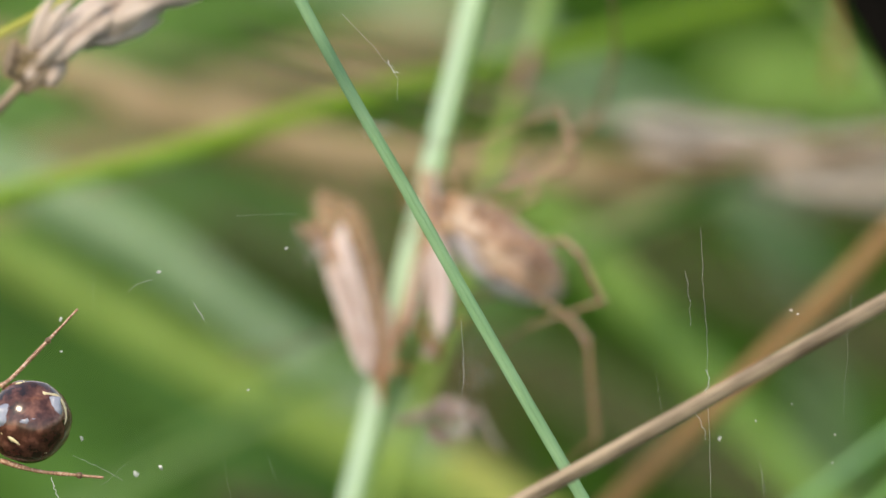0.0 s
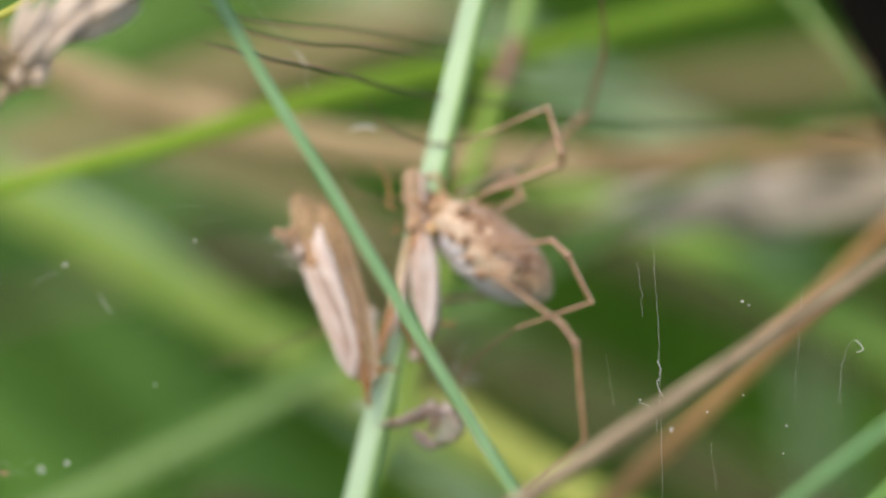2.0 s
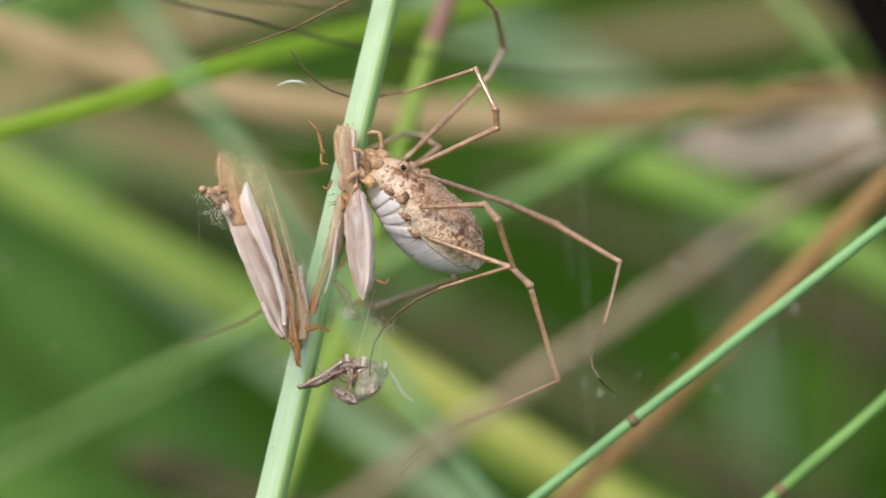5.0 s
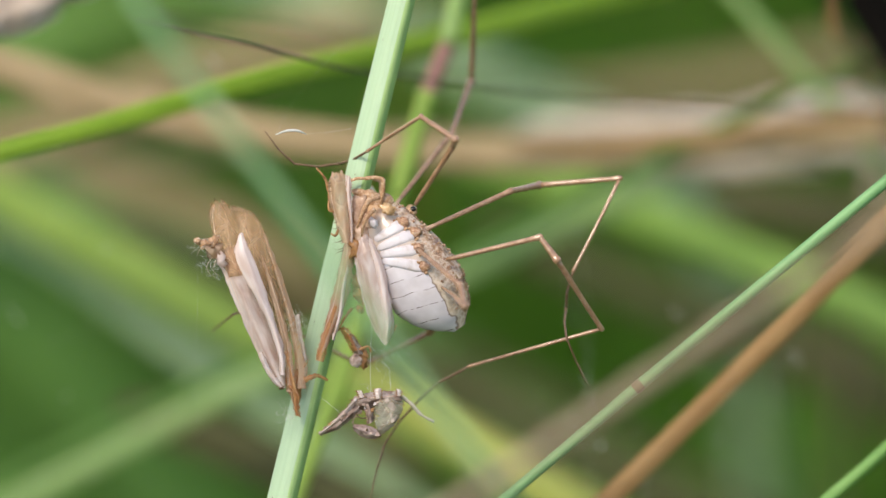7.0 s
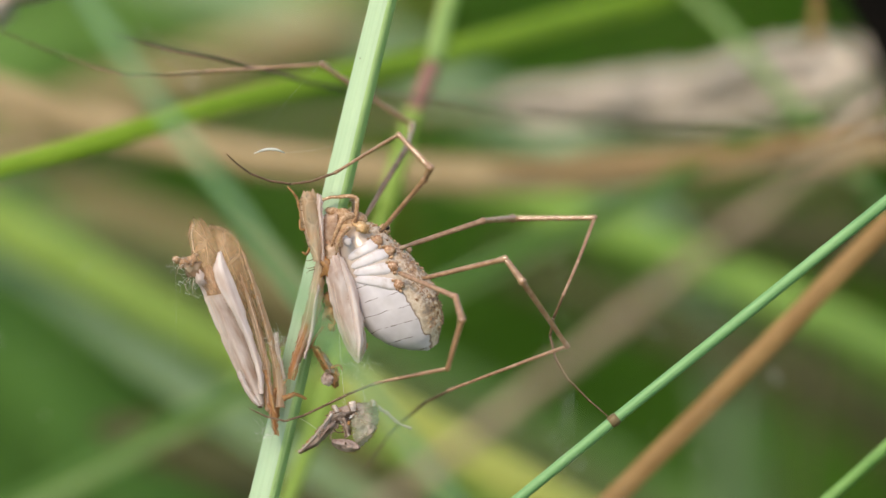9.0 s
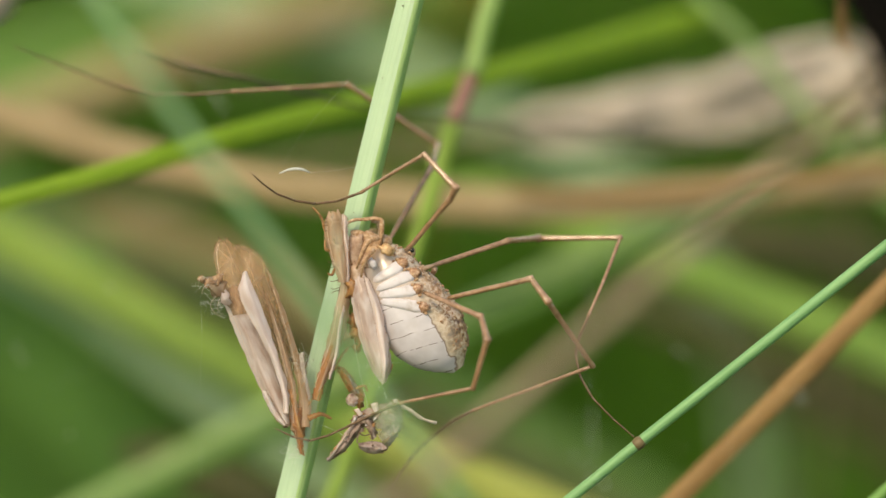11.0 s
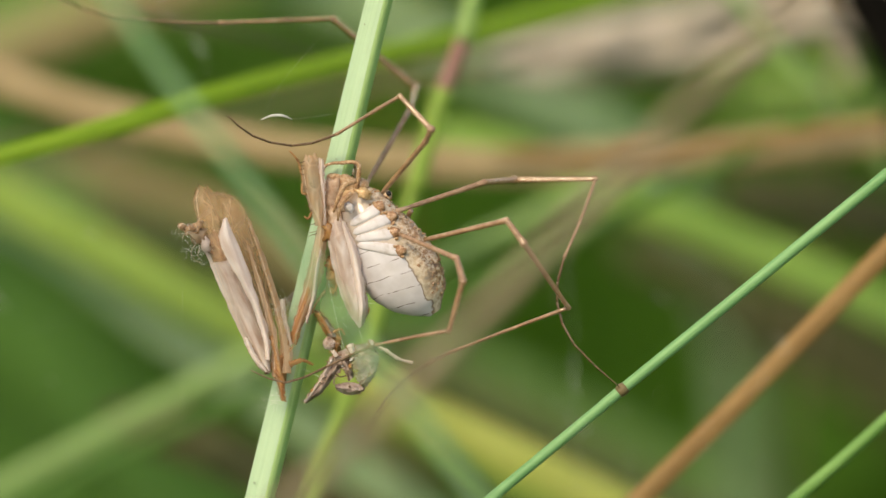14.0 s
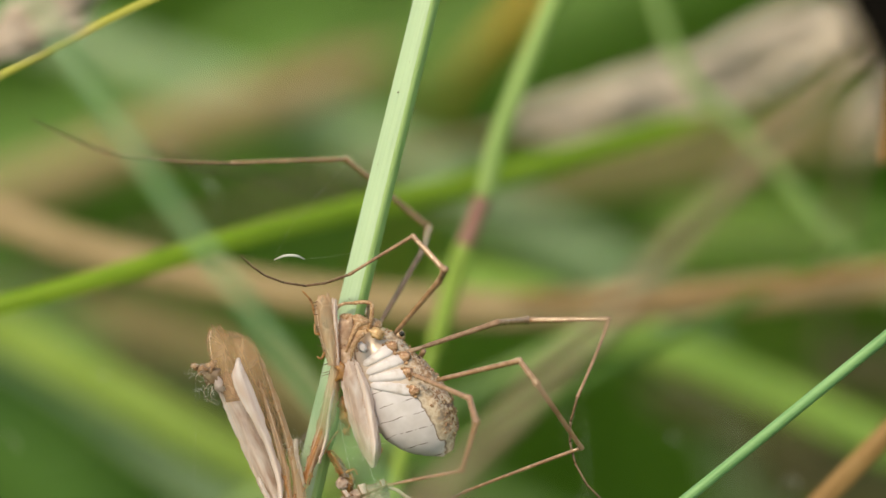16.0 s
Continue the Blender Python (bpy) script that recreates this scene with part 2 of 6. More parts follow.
def body_material():
    """The harvestman's skin: cream belly with thin broken cross lines, a mottled brown saddle on the back."""
    m = skin("harvestman_skin", [(0.04, 0.017, 0.011), (0.17, 0.083, 0.048), (0.38, 0.22, 0.12), (0.6, 0.46, 0.36), (0.26, 0.12, 0.06), (0.48, 0.31, 0.2)],
             1050, 0.2, 1.0, spread=(0.36, 0.64), depth=0.00012, fine=3.6)
    n, l = m.node_tree.nodes, m.node_tree.links
    p = n["Principled BSDF"]
    back = p.inputs["Base Color"].links[0].from_socket
    co = n.new("ShaderNodeTexCoord")
    sep = n.new("ShaderNodeSeparateXYZ")
    l.new(co.outputs["Object"], sep.inputs[0])
    wob = n.new("ShaderNodeTexNoise")
    wob.inputs["Scale"].default_value = 1500
    l.new(co.outputs["Object"], wob.inputs[0])

    def math_node(op, a, b, c=None):
        k = n.new("ShaderNodeMath")
        k.operation = op
        for i, v in enumerate((a, b, c)):
            if v is None:
                continue
            if isinstance(v, (int, float)):
                k.inputs[i].default_value = v
            else:
                l.new(v, k.inputs[i])
        return k.outputs[0]

    def mixed(fac, a, b):
        k = n.new("ShaderNodeMix")
        k.data_type = "RGBA"
        l.new(fac, k.inputs[0])
        for s, v in (("A", a), ("B", b)):
            i = [q for q in k.inputs if q.name == s and q.type == "RGBA"][0]
            if isinstance(v, tuple):
                i.default_value = (*v, 1)
            else:
                l.new(v, i)
        return [o for o in k.outputs if o.type == "RGBA"][0]

    # height of the saddle's edge: it dips in a wave and rises to the tail
    edge = math_node("MULTIPLY_ADD", wob.outputs[0], 0.0007, sep.outputs[2])
    lift = math_node("MULTIPLY_ADD", sep.outputs[0], 0.08, edge)
    fac = n.new("ShaderNodeMapRange")
    fac.inputs[1].default_value = 0.0008
    fac.inputs[2].default_value = 0.00088
    l.new(lift, fac.inputs[0])
    # thin cross lines, one a segment, curved and broken
    bend = math_node("MULTIPLY_ADD", sep.outputs[2], -0.35, sep.outputs[0])
    bent = math_node("MULTIPLY_ADD", wob.outputs[0], 0.00018, bend)
    ph = math_node("MULTIPLY", bent, 1 / 0.00072)
    fr = math_node("FRACT", ph, 0)
    dist = math_node("ABSOLUTE", math_node("SUBTRACT", fr, 0.5), 0)
    line = n.new("ShaderNodeMapRange")
    line.inputs[1].default_value = 0.03
    line.inputs[2].default_value = 0.012
    l.new(dist, line.inputs[0])
    gaps = n.new("ShaderNodeTexNoise")
    gaps.inputs["Scale"].default_value = 2600
    l.new(co.outputs["Object"], gaps.inputs[0])
    some = n.new("ShaderNodeMapRange")
    some.inputs[1].default_value = 0.44
    some.inputs[2].default_value = 0.56
    l.new(gaps.outputs[0], some.inputs[0])
    inked = math_node("MULTIPLY", line.outputs[0], some.outputs[0])
    belly = mixed(wob.outputs[0], (0.41, 0.37, 0.39), (0.64, 0.61, 0.66))
    belly = mixed(inked, belly, (0.1, 0.07, 0.06))
    rim = n.new("ShaderNodeMapRange")
    rim.inputs[1].default_value = 0.00074
    rim.inputs[2].default_value = 0.00079
    l.new(lift, rim.inputs[0])
    belly = mixed(rim.outputs[0], belly, (0.2, 0.14, 0.11))
    # brown skin between the white coxae
    chest = n.new("ShaderNodeMapRange")
    chest.inputs[1].default_value = 0.00362
    chest.inputs[2].default_value = 0.0035
    l.new(math_node("SUBTRACT", sep.outputs[0], sep.outputs[2]), chest.inputs[0])
    belly = mixed(chest.outputs[0], belly, (0.5, 0.41, 0.36))
    # greyer, paler flank just above the edge
    flank = n.new("ShaderNodeMapRange")
    flank.inputs[1].default_value = 0.0017
    flank.inputs[2].default_value = 0.0009
    flank.inputs[4].default_value = 0.72
    l.new(lift, flank.inputs[0])
    back = mixed(flank.outputs[0], back, (0.52, 0.45, 0.37))
    # a darker saddle along the middle of the back
    saddle = n.new("ShaderNodeMapRange")
    saddle.inputs[1].default_value = 0.00155
    saddle.inputs[2].default_value = 0.00185
    saddle.inputs[4].default_value = 0.55
    l.new(math_node("MULTIPLY_ADD", wob.outputs[0], 0.0009, sep.outputs[2]), saddle.inputs[0])
    back = mixed(saddle.outputs[0], back, (0.16, 0.078, 0.044))
    # the face and the front edge are amber-brown
    face_x = math_node("MULTIPLY_ADD", wob.outputs[0], 0.0006, sep.outputs[0])
    fore = n.new("ShaderNodeMapRange")
    fore.inputs[1].default_value = 0.001
    fore.inputs[2].default_value = 0.00075
    l.new(face_x, fore.inputs[0])
    relief = math_node("MULTIPLY_ADD", fac.outputs[0], 0.93, 0.07)
    l.new(relief, [q for q in n if q.bl_idname == "ShaderNodeBump"][0].inputs["Strength"])
    whole = mixed(fac.outputs[0], belly, back)
    amber = mixed(wob.outputs[0], (0.3, 0.16, 0.08), (0.66, 0.47, 0.31))
    l.new(mixed(fore.outputs[0], whole, amber), p.inputs["Base Color"])
    return m


M_BODY = body_material()


# ---- building helpers ----
def solid(name, verts, faces, material, parent=None, label="", smooth=True, uvs=None, place=None):
    """One mesh object from verts and faces (metres), under a thing, or top-level at a place in the sheet."""
    me = bpy.data.meshes.new(name)
    me.from_pydata([tuple(v) for v in verts], [], faces)
    if smooth:
        me.polygons.foreach_set("use_smooth", [True] * len(me.polygons))
    if uvs is not None:
        layer = me.uv_layers.new(name="UVMap")
        for lp in me.loops:
            layer.data[lp.index].uv = uvs[lp.vertex_index]
    for mm in (material if isinstance(material, (list, tuple)) else [material]):
        me.materials.append(mm)
    me.update()
    ob = new(name, me)
    if parent is not None:
        ob.parent = parent
    if place is not None:
        ob.matrix_world = place
    if label:
        ob["label"] = label
    return ob


def smooth_line(pts, per=6):
    """Catmull-Rom through vectors of any size."""
    pts = [np.array(p, float) for p in pts]
    if len(pts) < 3:
        return [pts[0] + (pts[-1] - pts[0]) * i / per for i in range(per + 1)]
    e = [2 * pts[0] - pts[1]] + pts + [2 * pts[-1] - pts[-2]]
    out = []
    for i in range(1, len(e) - 2):
        for j in range(per):
            t = j / per
            a, b, c, d = e[i - 1:i + 3]
            out.append(0.5 * (2 * b + (c - a) * t + (2 * a - 5 * b + 4 * c - d) * t * t + (3 * b - a - 3 * c + d) * t ** 3))
    out.append(pts[-1])
    return out


def frames_along(line):
    """Tangent and two normals at each point of a line."""
    res, n1 = [], None
    for i, p in enumerate(line):
        t = Vector(line[min(i + 1, len(line) - 1)]) - Vector(line[max(i - 1, 0)])
        t = t.normalized() if t.length > 0 else Vector((0, 0, 1))
        if n1 is None:
            n1 = t.orthogonal().normalized()
        n1 = (n1 - t * n1.dot(t)).normalized()
        res.append((t, n1, t.cross(n1)))
    return res


def tube(line, radii, n=8, bumps=0.0, rng=None, flat=1.0):
    """Verts, faces and uvs of a closed tube along a line (metres)."""
    v, f, uv = [], [], []
    s = 0.0
    for i, (p, (t, a, b)) in enumerate(zip(line, frames_along(line))):
        r = radii[i] if hasattr(radii, "__len__") else radii
        if i:
            s += (Vector(p) - Vector(line[i - 1])).length
        for k in range(n):
            g = 2 * math.pi * k / n
            rr = r * (1 + (rng.uniform(-bumps, bumps) if rng else 0))
            v.append(Vector(p) + a * (math.cos(g) * rr) + b * (math.sin(g) * rr * flat))
            uv.append((k / n, s * 1000))
    m = len(line)
    for i in range(m - 1):
        for k in range(n):
            f.append((i * n + k, i * n + (k + 1) % n, (i + 1) * n + (k + 1) % n, (i + 1) * n + k))
    f.append(tuple(reversed(range(n))))
    f.append(tuple(range((m - 1) * n, m * n)))
    return v, f, uv


def strip(line, halves, face=(0, -1, 0), fold=0.25, thick=0.00008, ridge=0.5):
    """Verts, faces, uvs of a solid folded leaf along a line: two facets that meet at a rib, with thickness."""
    v, f, uv = [], [], []
    s = 0.0
    face = Vector(face)
    for i, p in enumerate(line):
        p = Vector(p)
        t = Vector(line[min(i + 1, len(line) - 1)]) - Vector(line[max(i - 1, 0)])
        t.normalize()
        if i:
            s += (p - Vector(line[i - 1])).length
        side = t.cross(face)
        side = side.normalized() if side.length > 1e-9 else t.orthogonal().normalized()
        nrm = side.cross(t).normalized()
        h = halves[i]
        for a in (-1, -0.5 + (ridge - 0.5), 2 * ridge - 1, 0.5 + (ridge - 0.5), 1):
            d = fold * h * (1 - abs(a - (2 * ridge - 1)) / (1 + abs(2 * ridge - 1)))
            q = p + side * (a * h) + nrm * d
            v.append(q)
            uv.append((0.5 + a / 2, s * 1000))
        for a in (1, 2 * ridge - 1, -1):
            d = fold * h * (1 - abs(a - (2 * ridge - 1)) / (1 + abs(2 * ridge - 1)))
            v.append(p + side * (a * h * 0.985) + nrm * (d - thick))
            uv.append((0.5 + a / 2, s * 1000))
    k = 8
    for i in range(len(line) - 1):
        for j in range(k):
            f.append((i * k + j, (i + 1) * k + j, (i + 1) * k + (j + 1) % k, i * k + (j + 1) % k))
    f.append(tuple(range(k)))
    f.append(tuple(reversed(range((len(line) - 1) * k, len(line) * k))))
    return v, f, uv


def merged(parts):
    """Several (verts, faces, uvs) as one."""
    v, f, uv = [], [], []
    for a, b, c in parts:
        o = len(v)
        v += list(a)
        f += [tuple(i + o for i in q) for q in b]
        uv += list(c)
    return v, f, uv


GROUND_WAY = Vector((0, math.sin(radians(DOWN)), -math.cos(radians(DOWN))))   # straight down, in the sheet's space


def to_ground(p, start, bow=0.05):
    """Points that lead from p, first along start, down into the soil."""
    p, start = Vector(p), Vector(start).normalized()
    res = []
    for i in range(60):
        z = (SHEET @ p).z
        if z < -0.004:
            break
        k = min(1.0, i / 7)
        way = (start * (1 - k) + GROUND_WAY * k + Vector((0, 0, 0)))
        p = p + way.normalized() * min(0.02, max(0.006, z * 0.3))
        res.append(p.copy())
    return res


SWAY = {}


def blade(name, pts, half, material, label, category="grass blade", group="", fold=0.3, ridge=0.5, round_stem=False, tip=0.0, grow=1.0, face=(0, -1, 0.15), thick=0.00012, node=None):
    """A blade or stem through plan points from its upper end to its lower one, and on down into the soil. half: half its width, plan units."""
    line = [Vector(p) for p in smooth_line([at(*p) for p in pts], 8)]
    n = len(line)
    up = (line[0] - line[2]).normalized()
    line = [line[0] + up * 0.03, line[0] + up * 0.014] + line if not tip else line
    low = to_ground(line[-1], line[-1] - line[-3])
    halves = []
    k = 0.001 * UNIT * (1 + pts[0][2] / REACH)
    m = len(line)
    for i in range(m):
        e = i / (m - 1)
        h = half * k * (1 + (grow - 1) * e)
        if tip:
            h *= min(1.0, 0.04 + (e / tip) ** 0.7) if e < tip else 1.0
        elif i == 0:
            h *= 0.1
        halves.append(h)
    halves += [half * k * grow] * len(low)
    line = line + low
    base = line[-1].copy()
    line = [p - base for p in line]
    root = new(name)
    root.matrix_world = SHEET @ Matrix.Translation(base)
    tagged(root, label, category, group)
    SWAY[root.name] = base
    if round_stem:
        v, f, uv = tube(line, halves, 10)
        solid("stalk", v, f, material, root, "", True, uv)
        if node:
            c = min(range(2, len(line) - 2), key=lambda q: (line[q] + base - at(*node)).length)
            p, t = line[c], (line[c + 1] - line[c - 1]).normalized()
            h = halves[c]
            ring = [p + t * h * q for q in (-0.9, -0.5, -0.2, 0.2, 0.5, 0.9)]
            v, f, uv = tube(ring, [h * q for q in (1.01, 1.12, 1.2, 1.16, 1.1, 1.01)], 10)
            solid("node", v, f, M_NODE, root, "brownish joint", True, uv)
        return root
    v, f, uv = strip(line, halves, face, fold, thick, ridge)
    solid("leaf_blade", v, f, material, root, "", True, uv)
    rib = []
    for i, p in enumerate(line):
        t = (line[min(i + 1, len(line) - 1)] - line[max(i - 1, 0)]).normalized()
        side = t.cross(Vector(face)).normalized()
        rib.append(p + side * ((2 * ridge - 1) * halves[i]) + side.cross(t).normalized() * (fold * halves[i]))
    v, f, uv = tube(rib, [max(0.00002, 0.09 * h) for h in halves], 6)
    solid("midrib", v, f, material, root, "", True, uv)
    return root


def sway(ob, rows, pivot=(500, 545)):
    """Wind: rows of seconds, the shift across and down (plan units) and, where given, the shift away (mm) and a turn (degrees)."""
    base = SWAY[ob.name]
    c = at(*pivot)
    full = []
    for t, dx, dy, *more in rows:
        dw, turn = (list(more) + [0, 0])[:2]
        shift = Matrix.Translation(Vector((dx * UNIT, dw, -dy * UNIT)) * 0.001)
        spin = Matrix.Translation(c) @ Matrix.Rotation(radians(turn), 4, "Y") @ Matrix.Translation(-c)
        full.append((t, SHEET @ shift @ spin @ Matrix.Translation(base)))
    walk(ob, full)


# ---- ground and far meadow ----
def ground():
    v, f = [], []
    rings = [0.0, 0.1, 0.2, 0.35, 0.55, 0.8, 1.2, 2, 4, 10, 40, 200, 900]
    n = 40
    for r in rings:
        for k in range(n):
            g = 2 * math.pi * k / n
            x, y = r * math.cos(g), r * math.sin(g)
            h = 0.006 * noise.noise(Vector((x * 9, y * 9, 0))) if 0 < r < 10 else 0
            v.append((x, y, h))
    for i in range(len(rings) - 1):
        for k in range(n):
            f.append((i * n + k, (i + 1) * n + k, (i + 1) * n + (k + 1) % n, i * n + (k + 1) % n))
    tagged(solid("ground", v, f, M_SOIL), "dark mossy soil under tall meadow grass", "ground", kind="structure")


ground()


def meadow(name, count, inner, outer, material, label, seed, low, high, width, power=0.5, steps=6):
    """Many blades rooted in the soil round the place, one object. Tall ones keep clear of the open lane before the stem."""
    rng = random.Random(seed)
    parts = []
    for i in range(count):
        r = inner + (outer - inner) * rng.random() ** power
        if rng.random() < 0.35:
            r *= rng.uniform(1.0, 2.1)
        g = rng.uniform(0, 2 * math.pi)
        x, y = r * math.cos(g), 0.35 + r * math.sin(g)
        if high > 0.1 and abs(x) < 0.16 and -1.3 < y < 0.15:
            continue
        h = rng.uniform(low, high)
        lean = rng.uniform(0, 2 * math.pi)
        bend = rng.uniform(0.1, 0.75) * h
        wd = rng.uniform(0.6, 1.4) * width
        line, halves = [], []
        for j in range(steps + 1):
            e = j / steps
            line.append(Vector((x + math.cos(lean) * bend * e ** 1.9, y + math.sin(lean) * bend * e ** 1.9, -0.005 + h * (e - 0.25 * e ** 3 * bend / h))))
            halves.append(wd * (1 - e ** 2.5) + 0.0001)
        turn = rng.uniform(0, math.pi)
        face = Vector((math.cos(turn), math.sin(turn), 0.2))
        v, f, uv = [], [], []
        s = rng.uniform(0, 40)
        if any(abs(p.x) < 0.045 and -0.7 < p.y < 0.12 and p.z > 0.24 for p in line):
            continue
        for j, p in enumerate(line):
            t = (line[min(j + 1, steps)] - line[max(j - 1, 0)]).normalized()
            side = t.cross(face).normalized()
            nn = side.cross(t)
            v += [p - side * halves[j], p + nn * halves[j] * 0.35, p + side * halves[j]]
            uv += [(0, s + 8 * j), (0.5, s + 8 * j), (1, s + 8 * j)]
        for j in range(steps):
            o = 3 * j
            f += [(o, o + 1, o + 4, o + 3), (o + 1, o + 2, o + 5, o + 4)]
        parts.append((v, f, uv))
    v, f, uv = merged(parts)
    tagged(solid(name, v, f, material, None, "", True, uv), label, "grass", kind="stuff")


meadow("meadow_grass", 6900, 0.0, 0.85, M_GRASS, "dense green meadow grass round the stem", 3, 0.12, 0.42, 0.0028, 0.55)
meadow("dry_grass", 560, 0.0, 0.85, M_GRASS_DRY, "scattered dry brown grass among the green", 4, 0.12, 0.4, 0.0024, 0.55)
meadow("short_grass", 4200, 0.0, 1.5, M_GRASS, "short green grass on the soil round the stem", 5, 0.03, 0.09, 0.0018, 0.6, 4)
meadow("outer_grass", 9000, 0.7, 2.4, M_GRASS, "green meadow grass thinning outward", 7, 0.12, 0.42, 0.0032, 0.75, 4)
meadow("far_meadow", 16000, 1.0, 7.0, M_GRASS, "tall green meadow reaching away on all sides", 6, 0.15, 0.45, 0.009, 0.7, 3)

# ---- blades behind the stem ----
band_green = blade("grass_plant", [(1270, 80, 38), (1180, 105, 36), (1100, 128, 34), (800, 210, 26), (600, 252, 21), (400, 302, 17), (200, 362, 15), (0, 415, 14), (-250, 480, 14)],
                   27, M_BRIGHT, "bright green grass blade arching across behind the stem", group="blades behind the stem", grow=0.55, tip=0.15)
band_tan = blade("grass_plant", [(-300, 170, 34), (0, 272, 34), (250, 350, 34), (500, 398, 34), (800, 424, 34), (1000, 424, 34), (1300, 402, 34), (1600, 370, 34), (1900, 330, 34)],
                 33, M_TAN, "dry straw-coloured grass blade lying across behind", group="blades behind the stem")
band_yellow = blade("grass_plant", [(-400, 260, 50), (0, 485, 50), (200, 595, 50), (420, 715, 50), (850, 940, 50), (1150, 1110, 50)], 42, M_YELLOW,
      "broad pale green blade slanting down behind the stem", group="blades behind the stem")
blade("grass_plant", [(-300, 380, 52), (60, 550, 52), (330, 745, 52), (560, 905, 52), (800, 1100, 52)], 38, M_TEAL,
      "grey-green blade slanting behind the shed wings", group="blades behind the stem")
low_green = blade("grass_plant", [(760, 690, 32), (482, 826, 32), (232, 946, 32), (0, 1060, 32), (-200, 1160, 32)], 11, M_MID,
      "green blade low behind the stem", group="blades behind the stem")
blade("grass_plant", [(-100, -110, 86), (230, 5, 86), (620, 135, 86), (900, 280, 86), (1100, 395, 86), (1230, 540, 88), (1300, 720, 92), (1330, 950, 96)], 40, M_TEAL,
      "grey-green blade, soft in the distance", group="blades behind the stem")
falling = blade("grass_plant", [(760, 380, 46), (900, 415, 46), (1057, 472, 46), (1284, 560, 46), (1568, 685, 46), (1900, 850, 46)], 36, M_FRESH,
      "pale green blade sloping to the side", group="blades behind the stem", tip=0.1)
blade("grass_plant", [(1190, 430, 40), (1027, 500, 40), (850, 582, 40), (600, 705, 40), (300, 860, 40)], 20, M_FERN,
      "soft green blade behind the long legs", group="blades behind the stem", tip=0.12)
yellow_low = blade("grass_plant", [(610, 775, 36), (680, 820, 36), (780, 885, 36), (900, 960, 36), (1050, 1055, 36)], 37, M_LEMON,
      "yellow-green blade low behind the remains", group="blades behind the stem", tip=0.2)
# six added dark blades that paint the shaded depth between the grasses
under_arm = blade("grass_plant", [(840, 520, 78), (950, 562, 78), (1150, 645, 78), (1350, 725, 78), (1600, 830, 78)], 36, M_GAP_SHADE,
      "dark olive blade standing in for the shade under the green one", group="blades behind the stem", tip=0.1)
low_dusk = blade("grass_plant", [(760, 740, 82), (860, 780, 82), (960, 830, 82), (1080, 900, 82)], 24, M_GAP_SHADE,
      "dark olive blade standing in for shade low behind the long legs", group="blades behind the stem", tip=0.1)
side_dusk = blade("grass_plant", [(1220, 462, 64), (1400, 494, 64), (1600, 532, 64), (1850, 600, 64)], 48, M_GAP_SHADE,
      "dark olive blade standing in for shade under the straw-coloured one", group="blades behind the stem", tip=0.15)
blade("grass_plant", [(170, 520, 72), (300, 572, 72), (430, 628, 72), (560, 690, 72), (760, 800, 72)], 32, M_GAP_SHADE,
      "dark olive blade standing in for shade behind the shed wings", group="blades behind the stem", tip=0.1)
corner_dusk = blade("grass_plant", [(190, 838, 45), (320, 876, 45), (430, 922, 45), (540, 975, 45), (700, 1060, 45)], 46, M_GAP_SHADE,
      "dark olive blade standing in for shade low down", group="blades behind the stem", tip=0.15)
blade("grass_plant", [(1240, 660, 92), (1400, 735, 92), (1568, 830, 92), (1750, 950, 92)], 58, M_GAP_SHADE,
      "dark olive blade standing in for shade low at the side", group="blades behind the stem", tip=0.15)
brown_leaf = blade("grass_plant", [(110, 425, 66), (200, 450, 66), (330, 490, 66), (450, 545, 66), (540, 620, 66), (600, 740, 68)], 38, M_WILTED,
      "dull brown wilted leaf behind the shed wings", "dead leaf", "dead leaves behind", tip=0.25)
high_leaf = blade("grass_plant", [(700, 130, 84), (580, 170, 84), (450, 212, 84), (300, 262, 84), (120, 330, 84)], 34, M_TAN,
      "dull pinkish-brown wilted leaf high behind", "dead leaf", "dead leaves behind", tip=0.25)
far_wilted = blade("grass_plant", [(860, 310, 88), (1000, 300, 88), (1200, 272, 88), (1450, 225, 88), (1750, 160, 88)], 36, M_WILTED,
      "broad dull tan wilted leaf behind the dry flower head", "dead leaf", "dead leaves behind", tip=0.2)
bright_far = blade("grass_plant", [(1150, 320, 95), (1300, 318, 95), (1500, 330, 95), (1800, 350, 95)], 52, M_FRESH,
      "fresh green blade far behind the straw-coloured one", group="blades behind the stem", tip=0.15)
strand_red = blade("grass_plant", [(880, 404, 29), (1050, 412, 29), (1250, 396, 29), (1450, 370, 29), (1700, 330, 29)], 9, M_RUST,
      "thin reddish dead blade along the straw-coloured one", group="blades behind the stem", tip=0.1)
blade("grass_plant", [(-420, 330, 135), (-60, 640, 135), (130, 850, 135), (300, 1050, 135)], 120, M_MID,
      "broad plain green blade far behind", group="blades behind the stem")
blade("grass_plant", [(-700, 440, 130), (-330, 740, 130), (-110, 960, 130), (80, 1180, 130)], 105, M_LUSH,
      "broad green blade low in the distance", group="blades behind the stem")
blade("grass_plant", [(620, -160, 125), (380, 20, 125), (160, 150, 125), (-120, 300, 125), (-400, 430, 125)], 48, M_LUSH,
      "soft green blade high behind", group="blades behind the stem")
blade("grass_plant", [(-350, 300, 105), (0, 430, 105), (250, 525, 105), (500, 625, 105), (760, 760, 105)], 42, M_SAGE,
      "dull grey-green blade slanting behind the stem", group="blades behind the stem")
